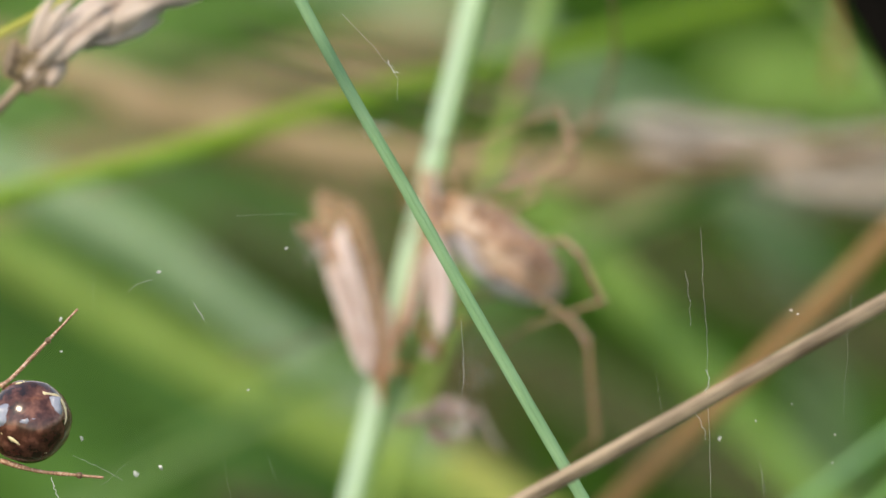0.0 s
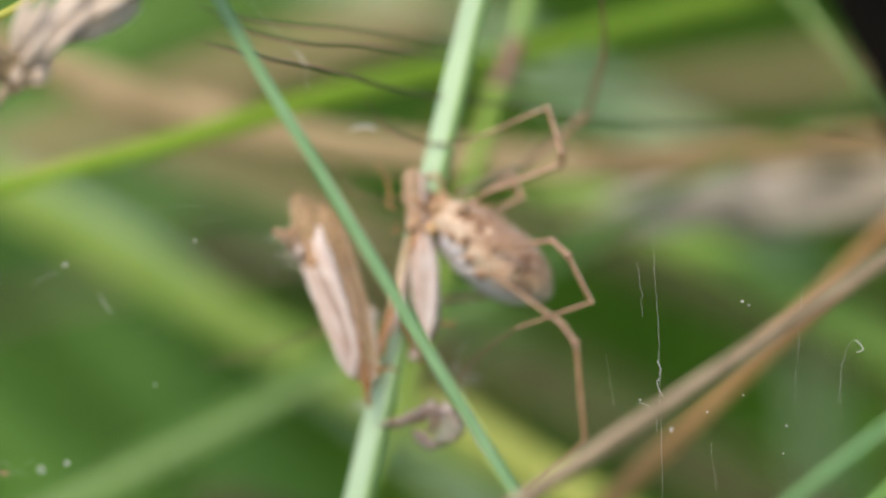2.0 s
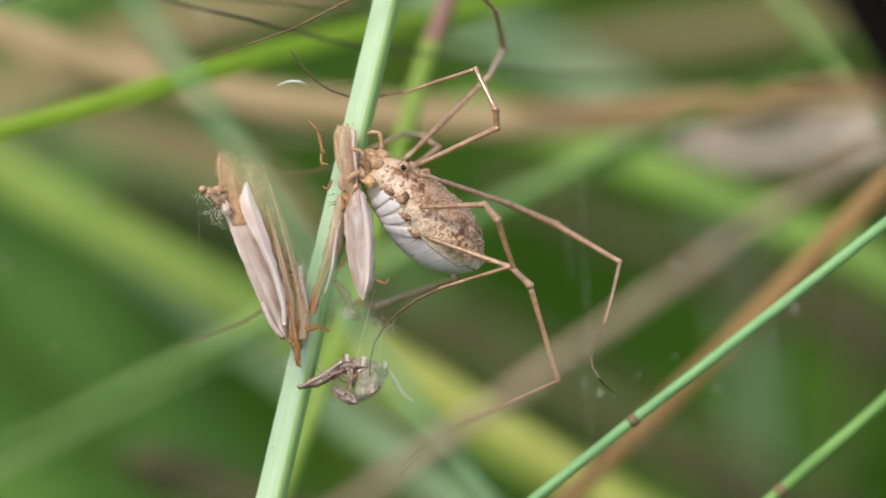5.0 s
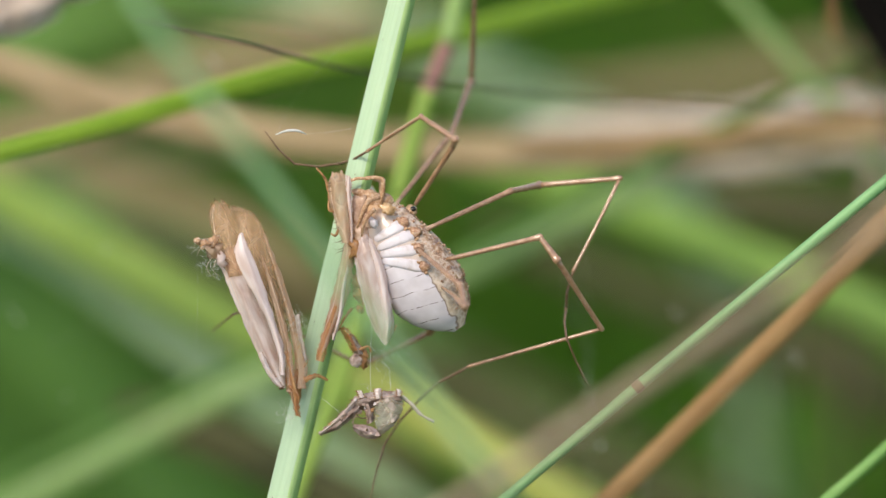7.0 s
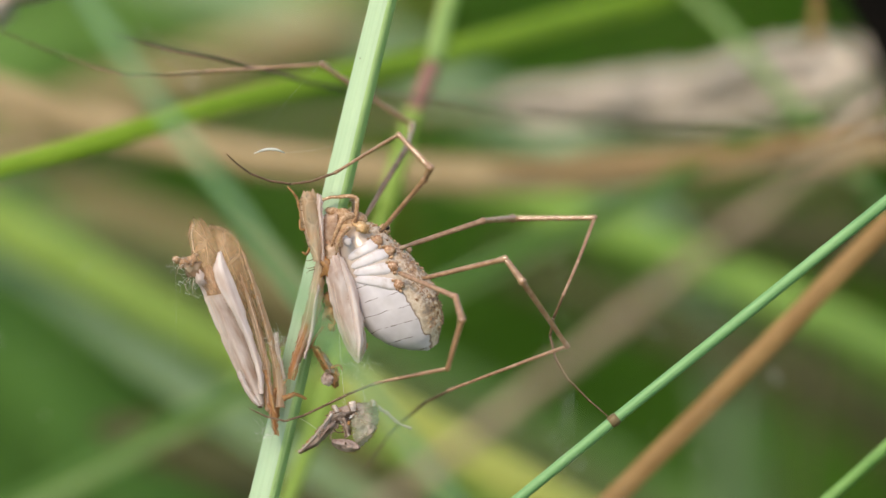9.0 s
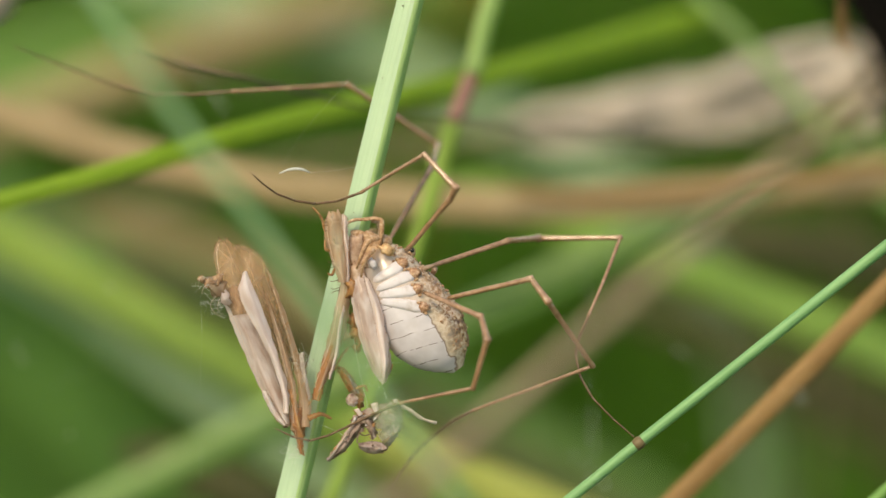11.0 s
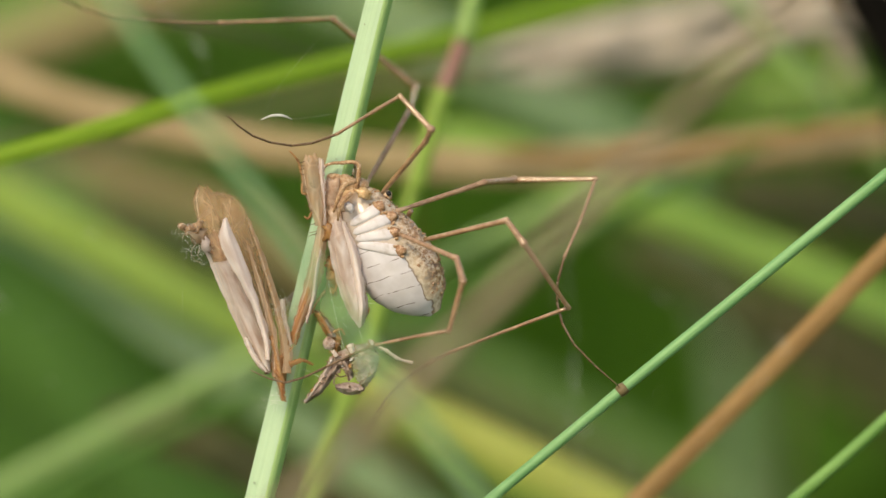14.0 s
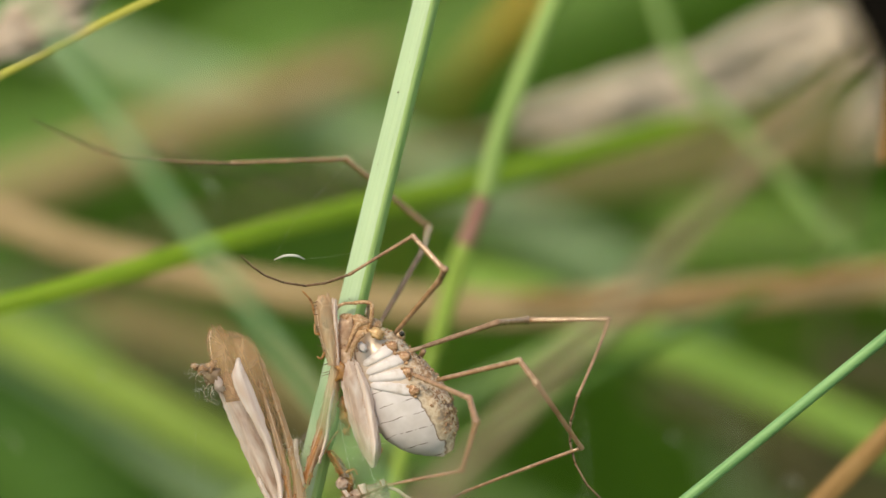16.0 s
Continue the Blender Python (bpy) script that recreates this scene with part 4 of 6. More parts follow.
        shred(root, base, [(x0, y0, 0), (x0 + rng.uniform(2, 6), y0 - rng.uniform(2, 8), -0.1), (x0 + rng.uniform(4, 12), y0 - rng.uniform(-6, 12), -0.1)], 0.9, M_HUSK, "bristle", 4, 0.1, i, 0.3)
    fluff(root, base, 514, 688, -0.1, 20, 26, 5)
    fluff(root, base, 500, 852, 0.2, 22, 30, 6)
    fluff(root, base, 366, 592, 0.0, 26, 26, 7)
    fluff(root, base, 338, 556, 0.0, 18, 14, 17)
    return root


wings = shed_wings()


# ---- the prey in the harvestman's jaws ----
def prey():
    base = at(600, 540, 0.6)
    root = new("caddisfly")
    root.matrix_world = SHEET @ Matrix.Translation(base)
    SWAY[root.name] = base
    tagged(root, "half-eaten brown caddisfly held against the stem by the harvestman", "dead insect")
    stub = wing("wing", root, base, [(553, 422), (547, 440), (550, 474), (560, 510), (572, 545)], [(572, 418), (582, 436), (587, 470), (591, 510), (589, 545)], M_WING_BROWN, "brown folded wing base", 0.2, 0.4, 4, 11, 0.00006, torn=7)
    rim = wing("wing", root, base, [(579, 424), (580, 460), (585, 505), (588, 545)], [(587, 428), (588, 462), (591, 505), (592, 545)], M_WING, "pale rim of the wing base", 0.0, 0.1, 1, 25, 0.00004, torn=3)
    wing("wing", root, base, [(577, 540), (566, 590), (554, 640), (538, 700), (527, 750)], [(592, 540), (591, 590), (584, 636), (568, 680), (550, 722)], M_WING_BROWN, "long see-through brown wing", 0.25, 0.3, 3, 12, 0.00006)
    wing("wing", root, base, [(560, 640), (548, 672), (534, 716), (525, 752)], [(574, 640), (566, 672), (553, 706), (540, 756)], M_WING_ORANGE, "orange wing edge", 0.15, 0.2, 3, 26, 0.00005)
    wing("wing", root, base, [(580, 586), (571, 622), (565, 672), (554, 716)], [(583, 588), (578, 622), (572, 672), (558, 718)], M_WING_PALE, "pale shining wing fold", 0.0, 0.15, 1, 13, 0.00004)
    flap = wing("wing", root, base, [(596, 545), (595, 575), (604, 622), (620, 676), (640, 714), (650, 726)], [(616, 528), (638, 560), (652, 602), (660, 644), (666, 692), (656, 722)], M_WING, "pale pink-brown wing", 0.0, 0.4, 5, 14, 0.00006, torn=3)
    gleam = wing("wing", root, base, [(618, 538), (632, 590), (640, 640), (648, 690), (650, 716)], [(624, 538), (644, 580), (656, 632), (661, 682), (656, 710)], M_WING_PALE, "white gleaming wing edge", -0.4, 0.2, 2, 15, 0.00004)
    lump(root, base, 598, 496, 0.5, 17, 36, 12, M_PREY, "thorax", -8, 0.25, 7, "", 14, 18)
    lump(root, base, 606, 530, 0.3, 13, 20, 10, M_PREY, "thorax", 15, 0.3, 8, "", 12, 16)
    lump(root, base, 620, 508, 0.3, 9, 14, 8, M_PREY, "thorax", 40, 0.3, 9, "", 12, 16)
    lump(root, base, 598, 556, 0.1, 12, 16, 10, M_HUSK, "thorax", -20, 0.6, 10)
    for i, (x, y, r) in enumerate([(599, 612, 10), (604, 638, 11), (604, 662, 6), (607, 742, 9)]):
        lump(root, base, x, y, 0.8, r, r * 1.3, r, M_HUSK, "segment", 20 * i, 0.35, 20 + i)
    wing("abdomen", root, base, [(566, 692), (576, 712), (590, 738)], [(580, 694), (594, 712), (606, 732)], M_WING_ORANGE, "torn amber abdomen", 0.7, 0.5, 1, 27, 0.0001, torn=4)
    wing("abdomen", root, base, [(578, 706), (588, 722), (594, 742)], [(592, 706), (602, 724), (612, 742)], M_SHARD, "torn brown abdomen", 0.75, 0.5, 1, 28, 0.0001, torn=3)
    lump(root, base, 597, 753, 0.6, 12, 12, 11, M_CLUMP, "head", 0, 0.12, 31, "", 14, 18)
    lump(root, base, 607, 754, 0.7, 9, 13, 10, M_HUSK, "head", 20, 0.25, 32, "", 12, 16)
    legs = [[(552, 470, 0.4), (545, 440, 0.3), (538, 425, 0.2), (526, 412, 0.2)], [(560, 490, 0.2), (549, 486, 0), (548, 470, 0)], [(566, 520, 0.2), (560, 532, 0), (552, 528, 0)],
            [(636, 690, 0.2), (662, 700, 0.1), (668, 690, 0.2)], [(590, 660, 0.6), (575, 680, 0.5), (566, 700, 0.6)], [(600, 735, 0.5), (618, 728, 0.4), (624, 738, 0.5)],
            [(600, 600, 0.4), (610, 640, 0.2), (606, 670, 0.4)]]
    for i, p in enumerate(legs):
        shred(root, base, p, 3.2, M_HUSK, "leg", 6, 0.2, 40 + i, 0.5)
    rng = random.Random(44)
    for i in range(12):
        y0 = rng.uniform(420, 560)
        x0 = 549 + (y0 - 420) * 0.14
        shred(root, base, [(x0 + 6, y0, 0.1), (x0 - 4, y0 + 3, 0), (x0 - 9, y0 + rng.uniform(0, 9), 0)], 1.0, M_TARSUS, "bristle", 4, 0.1, i, 0.4)
    return root, flap, gleam, stub, rim


caddisfly, flap, gleam, stub, rim_fold = prey()


def clump():
    """Shrivelled remains that hang in silk under the prey."""
    base = at(640, 800, 0.3)
    root = new("insect_remains")
    root.matrix_world = SHEET @ Matrix.Translation(base)
    SWAY[root.name] = base
    tagged(root, "shrivelled grey-brown insect remains hanging in silk", "insect remains")
    wing("shard", root, base, [(602, 783), (588, 810), (572, 836), (556, 857)], [(622, 800), (607, 819), (586, 842), (560, 859)], M_SHARD, "crumpled brown shard", 0.2, 0.3, 2, 81, 0.00016, torn=3)
    wing("shard", root, base, [(606, 778), (590, 806), (573, 834), (558, 855)], [(610, 781), (596, 809), (577, 838), (560, 857)], M_WING_GREY, "pale rim of the shard", -0.05, 0.1, 1, 82, 0.00008, torn=2)
    wing("shard", root, base, [(597, 786), (618, 768), (645, 757), (678, 749)], [(614, 804), (634, 790), (658, 782), (688, 770)], M_SHARD, "crumpled brown shard", 0.3, 0.5, 2, 83, 0.0002, torn=4)
    wing("shard", root, base, [(640, 764), (648, 786), (660, 804), (672, 812)], [(672, 752), (682, 768), (688, 784), (686, 800)], M_WING_GREY, "sheer grey scrap of wing", 0.1, 0.4, 1, 84, 0.0002, torn=4)
    wing("spar", root, base, [(617, 780), (628, 800), (637, 820)], [(630, 776), (642, 796), (645, 813)], M_SHARD, "dark spar", 0.1, 0.3, 1, 85, 0.00014, torn=3)
    wing("film", root, base, [(632, 768), (640, 790), (652, 822)], [(684, 754), (690, 780), (686, 804)], M_FILM, "sheer grey-green film", 0.0, 0.3, 1, 86, 0.00016, torn=4)
    wing("shard", root, base, [(612, 827), (630, 822), (650, 823), (663, 831)], [(614, 835), (630, 843), (650, 843), (661, 838)], M_SHARD_PINK, "pinkish crumpled scrap", 0.0, 0.3, 1, 87, 0.0002, torn=5)
    wing("flake", root, base, [(653, 827), (663, 806), (674, 790)], [(663, 833), (679, 816), (687, 797)], M_WING_GREY, "sheer grey scrap of wing", 0.6, 0.3, 1, 88, 0.00014, torn=3)
    wing("flake", root, base, [(604, 766), (608, 772), (612, 778)], [(612, 764), (616, 770), (619, 774)], M_WING_PALE, "white scrap of wing", -0.3, 0.1, 1, 89, 0.0001, torn=1)
    wing("flake", root, base, [(632, 756), (636, 764), (640, 772)], [(644, 752), (647, 762), (648, 770)], M_WING_PALE, "white scrap of wing", -0.3, 0.1, 1, 90, 0.0001, torn=2)
    wing("flake", root, base, [(670, 746), (673, 752), (675, 758)], [(680, 746), (681, 752), (681, 757)], M_WING_PALE, "white scrap of wing", -0.3, 0.1, 1, 91, 0.0001, torn=1)
    rng = random.Random(52)
    trail = [((562, 850), (616, 792), 16, 5, 2.6), ((602, 786), (682, 764), 26, 9, 3.6), ((634, 790), (676, 800), 12, 8, 3.2), ((618, 830), (656, 836), 10, 4, 2.4), ((620, 784), (640, 812), 7, 3, 2.8)]
    for (x0, y0), (x1, y1), count, jit, size in trail:
        for i in range(count):
            e = (i + 0.5) / count
            r = size * rng.uniform(0.6, 1.5)
            mat = rng.choice((M_CLUMP, M_CLUMP, M_CLUMP, M_PREY, M_HUSK, M_COXA, M_TARSUS))
            if mat in (M_COXA, M_TARSUS):
                r *= 0.6
            lump(root, base, x0 + (x1 - x0) * e + rng.gauss(0, jit * 0.5), y0 + (y1 - y0) * e + rng.gauss(0, jit * 0.5), 0.05 + rng.gauss(0, 0.15), r * 1.4, r * 0.8, r * 0.8, mat, "grain", rng.uniform(-80, 80), 0.5, 100 + rng.randrange(900), "", 6, 8)
    lump(root, base, 661, 834, -0.1, 4, 3.4, 3, M_TARSUS, "speck", 30, 0.3, 61, "dark tip", 6, 8)
    lump(root, base, 638, 829, -0.3, 2.2, 2.2, 2, M_TARSUS, "speck", 30, 0.3, 62, "dark speck", 6, 8)
    shred(root, base, [(684, 758, 0.2), (704, 766, 0), (724, 780, 0.1), (750, 787, 0.2)], 4, M_GREY, "leg", 7, 0.3, 62, 0.6)
    shred(root, base, [(612, 806, 0), (622, 812, 0), (636, 808, 0.2)], 1.4, M_TARSUS, "leg", 6, 0.3, 66, 0.6)
    shred(root, base, [(610, 826, 0), (611, 814, 0), (618, 810, 0.2)], 1.2, M_CLUMP, "leg", 6, 0.3, 67, 0.6)
    fluff(root, base, 652, 764, 0.0, 30, 10, 8)
    fluff(root, base, 640, 700, 0.5, 30, 18, 9)
    shred(root, base, [(600, 640, 0.6), (612, 700, 0.5), (630, 770, 0.3)], 0.28, M_SILK, "thread", 5, 0, 70, 1.0)
    shred(root, base, [(668, 770, 0.3), (655, 730, 0.3), (652, 718, 0.0)], 0.28, M_SILK, "thread", 5, 0, 71, 1.0)
    shred(root, base, [(590, 815, 0.1), (560, 800, 0.8), (530, 790, 1.2)], 0.28, M_SILK, "thread", 5, 0, 72, 1.0)
    return root


remains = clump()

# ---- the harvestman ----
# Body space: x from the mouth to the tail, z to the back, metres.
BODY_LEN = 0.00675


def body_profile(e):
    """Half width, height of the back, depth of the belly, at e from 0 (mouth) to 1 (tail), in mm."""
    xs = [0.0, 0.04, 0.12, 0.25, 0.4, 0.55, 0.7, 0.82, 0.92, 0.97, 1.0]
    wd = [0.32, 0.68, 1.02, 1.3, 1.48, 1.55, 1.46, 1.22, 0.82, 0.52, 0.11]
    bk = [0.35, 0.75, 1.1, 1.3, 1.5, 1.62, 1.6, 1.35, 0.9, 0.5, 0.1]
    bl = [0.25, 0.6, 1.0, 1.5, 1.9, 2.05, 1.95, 1.6, 1.05, 0.65, 0.12]
    return [float(np.interp(e, xs, q)) * 0.001 for q in (wd, bk, bl)]


def body_mesh(root):
    rows, seg = 64, 48
    v, f = [], []
    for i in range(rows + 1):
        e = 0.5 - 0.5 * math.cos(math.pi * i / rows)
        wd, bk, bl = [sum(c) / 5 for c in zip(*[body_profile(min(1, max(0, e + d))) for d in (-0.05, -0.02, 0, 0.02, 0.05)])]
        if i in (0, rows):
            wd, bk, bl = wd * 0.15, bk * 0.15, bl * 0.15
        for j in range(seg):
            g = 2 * math.pi * j / seg
            y = math.cos(g) * wd
            z = math.sin(g) * (bk if math.sin(g) > 0 else bl)
            x = e * BODY_LEN
            # segment folds on the belly, warts on the back
            if math.sin(g) < 0.2:
                s = 1 - 0.03 * (1 - abs(2 * (((x - 0.35 * z) / 0.00072 + 0.5) % 1) - 1)) ** 6 * (1 if e > 0.35 else 0)
            else:
                s = 1 + 0.06 * noise.noise(Vector((x, y, z)) * 2200)
            v.append(Vector((x, y * s, z * s)))
    for i in range(rows):
        for j in range(seg):
            f.append((i * seg + j, i * seg + (j + 1) % seg, (i + 1) * seg + (j + 1) % seg, (i + 1) * seg + j))
    f.append(tuple(range(seg)))
    f.append(tuple(reversed(range(rows * seg, (rows + 1) * seg))))
    return solid("body", v, f, M_BODY, root, "white-bellied body with a mottled brown back")


def egg(name, c, axes, ways, material, parent, label="", rough=0.0, seed=0, rings=10, seg=14, blunt=1.0):
    """A rounded piece round c, with half axes along three ways; blunt below 1 makes its outline fuller."""
    v, f = [], []
    c = Vector(c)
    ways = [Vector(q).normalized() for q in ways]
    for i in range(rings + 1):
        th = math.pi * i / rings
        for j in range(seg):
            ph = 2 * math.pi * j / seg
            d = (math.cos(th), math.sin(th) * math.cos(ph), math.sin(th) * math.sin(ph))
            d = [math.copysign(abs(c0) ** blunt, c0) for c0 in d]
            q = 1 + rough * noise.noise(Vector(d) * 3 + Vector((seed, 0, 0)))
            v.append(c + sum((ways[k] * (d[k] * axes[k] * q) for k in range(3)), Vector()))
    for i in range(rings):
        for j in range(seg):
            f.append((i * seg + j, i * seg + (j + 1) % seg, (i + 1) * seg + (j + 1) % seg, (i + 1) * seg + j))
    return solid(name, v, f, material, parent, label)


def body_pose(hx, hy, tx, ty, roll, w):
    """Mouth and tail in the plan; roll: degrees by which the back turns away from the camera. In the sheet's space."""
    a, b = at(hx, hy, w), at(tx, ty, w)
    ax = (b - a).normalized()
    perp = Vector((-ax.z, 0, ax.x))
    if perp.x < 0:
        perp = -perp
    z = perp * math.cos(radians(roll)) + Vector((0, 1, 0)) * math.sin(radians(roll))
    y = z.cross(ax)
    m = Matrix((ax, y, z)).transposed().to_4x4()
    m.translation = a
    return m


BODY_STATES = [
    (0.0, (624, 495, 837, 653, -50, 0.9)), (4.0, (624, 495, 837, 653, -50, 0.9)), (4.7, (637, 497, 838, 676, -42, 0.9)),
    (6.8, (645, 480, 810, 708, 4, 0.9)), (8.2, (636, 478, 800, 705, 6, 0.9)), (10.3, (635, 485, 798, 709, 6, 0.9)), (11.2, (635, 485, 798, 709, 6, 0.9)), (12.0, (627, 480, 790, 704, 6, 0.9)), (16.0, (627, 480, 790, 704, 6, 0.9)),
]


def mixed_state(states, t):
    for (ta, a), (tb, b) in zip(states, states[1:]):
        if ta <= t <= tb:
            k = (t - ta) / (tb - ta) if tb > ta else 0
            k = k * k * (3 - 2 * k)
            return tuple(p + (q - p) * k for p, q in zip(a, b))
    return states[-1][1]


def body_at(t):
    return body_pose(*mixed_state(BODY_STATES, t))


harvestman = new("harvestman")
tagged(harvestman, "brown long-legged harvestman with a white belly, feeding on its prey", "harvestman")
harvestman.matrix_world = SHEET @ body_at(12.5)
body_mesh(harvestman)

# eye mound, eyes, coxae, jaws, feelers
mound = egg("eye_mound", (0.00128, 0, 0.00126), (0.00027, 0.00026, 0.00028), ((1, 0, 0), (0, 1, 0), (0, 0, 1)), M_PALP, harvestman, "tan eye mound", 0.3, 2)
for s in (-1, 1):
    egg("eye", (0.00126, s * 0.00019, 0.00138), (0.00013, 0.00011, 0.00013), ((1, 0, 0), (0, 1, 0), (0, 0, 1)), M_EYE, mound, "shiny black eye")


def on_side(x, z, s, out=0.0):
    """A place on the body's flank, raised by out."""
    wd, bk, bl = body_profile(x / BODY_LEN)
    h = bk if z > 0 else bl
    y = wd * math.sqrt(max(0.02, 1 - min(0.97, (z / h) ** 2)))
    n = Vector((0, y / wd ** 2, z / h ** 2)).normalized()
    p = Vector((x, y, z)) + n * out
    return Vector((p.x, s * p.y, p.z)), Vector((n.x, s * n.y, n.z))


for s in (-1, 1):
    for i, (xa, za, xb, zb) in enumerate(((0.0014, -0.00075, 0.0015, 0.00055), (0.0018, -0.00085, 0.00215, 0.0007), (0.0021, -0.00095, 0.0028, 0.0004), (0.0024, -0.00105, 0.0036, 0.00015))):
        a, na = on_side(xa, za, s, -0.0001)
        b, nb = on_side(xb, zb, s, 0.00006)
        mid, nm = on_side((xa + xb) / 2, (za + zb) / 2, s, 0.00002)
        way = (b - a).normalized()
        side = way.cross(nm).normalized()
        v, f = [], []
        dx, dz = xb - xa, zb - za
        ln = math.hypot(dx, dz)
        for q in range(15):
            e = -0.12 + 1.16 * q / 14
            wide = 0.00031 * (0.62 + 0.38 * min(1, max(0, e))) * (1 - abs(2 * q / 14 - 1) ** 7) ** 0.5
            for r in range(11):
                h = 2 * r / 10 - 1
                rise = (0.00011 * (1 - h ** 4) - 0.00002) * (1 - abs(2 * q / 14 - 1) ** 8) - 0.00001
                v.append(on_side(xa + dx * e - dz / ln * h * wide, za + dz * e + dx / ln * h * wide, s, rise)[0])
        for q in range(14):
            for r in range(10):
                o = q * 11 + r
                f.append((o, o + 1, o + 12, o + 11) if s > 0 else (o, o + 11, o + 12, o + 1))
        solid("coxa", v, f, M_COXA, harvestman, "smooth white coxa")
        egg("trochanter", b - nb * 0.00005, (0.0003, 0.00026, 0.00018), (way, side, nb), M_TROCH, harvestman, "mottled brown leg base", 0.4, i, 14, 18)
        for q in range(5):
            c, nc = on_side(xb + (q - 2) * 0.00014, zb + (0.0001 if q % 2 else -0.00006), s, 0.00008)
            egg("wart", c, (0.00009, 0.00008, 0.00008), (way, side, nc), M_PALP, harvestman, "", 0.3, q, 5, 7)
    g, ng = on_side(0.0022, 0.00092, s, 0.00002)
    egg("scent_gland", g, (0.0002, 0.0002, 0.00012), ((1, 0, 0), ng.cross(Vector((1, 0, 0))), ng), M_TARSUS, harvestman, "dark round scent gland", 0.2, 3)
    egg("jaw", (-0.0001, s * 0.0003, 0.0002), (0.00055, 0.00028, 0.00036), ((1, 0, 0.3), (0, 1, 0), (-0.3, 0, 1)), M_PALP, harvestman, "amber jaw", 0.2, 5)
    egg("jaw", (0.00025, s * 0.00034, 0.00062), (0.00036, 0.0003, 0.0003), ((1, 0, 0.2), (0, 1, 0), (-0.2, 0, 1)), M_PALP, harvestman, "amber jaw base", 0.3, 8)
    egg("jaw_claw", (-0.0004, s * 0.0004, -0.00055), (0.0006, 0.00014, 0.00017), ((0.5, 0, 0.8), (0, 1, 0), (-0.8, 0, 0.5)), M_PALP, harvestman, "", 0.25, 9)
    egg("jaw_claw", (-0.00065, s * 0.00026, -0.0001), (0.00042, 0.00016, 0.0002), ((0.7, 0, 0.6), (0, 1, 0), (-0.6, 0, 0.7)), M_PALP, harvestman, "", 0.2, 6)
    for nm, pl, r in (("palp_femur", [(0.0004, s * 0.0005, 0.0001), (-0.00015, s * 0.0008, 0.0007), (-0.00058, s * 0.0009, 0.00103)], 0.0001),
                      ("palp_tibia", [(-0.00058, s * 0.0009, 0.00103), (-0.00085, s * 0.0008, 0.0008), (-0.00107, s * 0.0006, 0.00044)], 0.00009),
                      ("palp_tarsus", [(-0.00107, s * 0.0006, 0.00044), (-0.0013, s * 0.0005, 0.0001), (-0.0014, s * 0.0004, -0.0003)], 0.00007)):
        tv, tf, tuv = tube(smooth_line(pl, 6), r, 9)
        solid(nm, tv, tf, M_PALP, harvestman, "amber feeler", True, tuv)
to_body = body_at(12.5).inverted()
for pl, r in (([(642, 466, -0.3), (624, 473, -0.6), (613, 496, -0.6), (604, 521, -0.3)], (5.5, 5, 4, 2)), ([(634, 488, -0.5), (622, 500, -0.8), (615, 518, -0.7), (612, 536, -0.4)], (5, 4.5, 3.5, 1.6))):
    line = smooth_line([to_body @ at(*q) for q in pl], 5)
    rr = np.interp(np.linspace(0, 3, len(line)), range(4), r) * 0.001 * UNIT
    tv, tf, tuv = tube(line, list(rr), 10)
    solid("jaw_finger", tv, tf, M_PALP, harvestman, "smooth amber jaw finger", True, tuv)
egg("face_lobe", to_body @ at(658, 488, -0.35), [0.001 * UNIT * e for e in (13, 8, 9)], ((1, 0, 0.4), (0, 1, 0), (-0.4, 0, 1)), M_AMBER, harvestman, "smooth amber lobe of the face", 0.8, 41, 12, 16)
egg("face_lobe", to_body @ at(632, 512, -0.5), [0.001 * UNIT * e for e in (10, 8, 8)], ((1, 0, 0), (0, 1, 0), (0, 0, 1)), M_COXA, harvestman, "small white lobe of the face", 0.5, 46, 10, 14)
rngw = random.Random(12)
for i in range(280):
    e = rngw.uniform(0.1, 0.92)
    g = rngw.uniform(0.25, math.pi - 0.25)
    wd, bk, bl = body_profile(e)
    p = Vector((e * BODY_LEN, math.cos(g) * wd, math.sin(g) * bk))
    r = rngw.uniform(0.00002, 0.000055)
    egg("wart", p, (r, r, r * 1.4), ((1, 0, 0), (0, 1, 0), (0, 0, 1)), (M_PALP, M_TROCH, M_LEG, M_TROCH)[i % 4], harvestman, "", 0.2, i, 5, 7)

# Legs: hip, knees and foot in the plan at seven moments; pieces keep their length, so that
# the way out of the sheet follows. Signs say which piece leans away (+) or to the camera (-).
MOMENTS = [(0.0, 0), (4.0, 0), (4.6, 1), (6.8, 2), (7.05, 2), (7.5, 3), (8.0, 4), (8.25, 5), (11.2, 5), (12.0, 6), (16.0, 6)]
PIECES = ("femur", "patella", "tibia", "metatarsus") + ("tarsus",) * 6
LEGS = []


def leg(kind, depth, signs):
    """Begin a leg: the depth of its hip in mm, and the signs of its seven pieces (the last three of the foot)."""
    LEGS.append((kind, depth, signs[:4] + tuple(s for s in signs[4:] for _ in (0, 1)), []))


def stance(*q):
    """The newest leg at the next moment: hip, four knees and three places of the foot, x and y in turn; the foot is bent smoothly."""
    p = [np.array(q[i:i + 2], float) for i in range(0, 16, 2)]
    e = p + [2 * p[-1] - p[-2]]
    joints = p[:5]
    for i in range(4, 7):
        joints += [0.0625 * (9 * (e[i] + e[i + 1]) - e[i - 1] - e[i + 2]), p[i + 1]]
    LEGS[-1][3].append(tuple((float(x), float(y)) for x, y in joints))


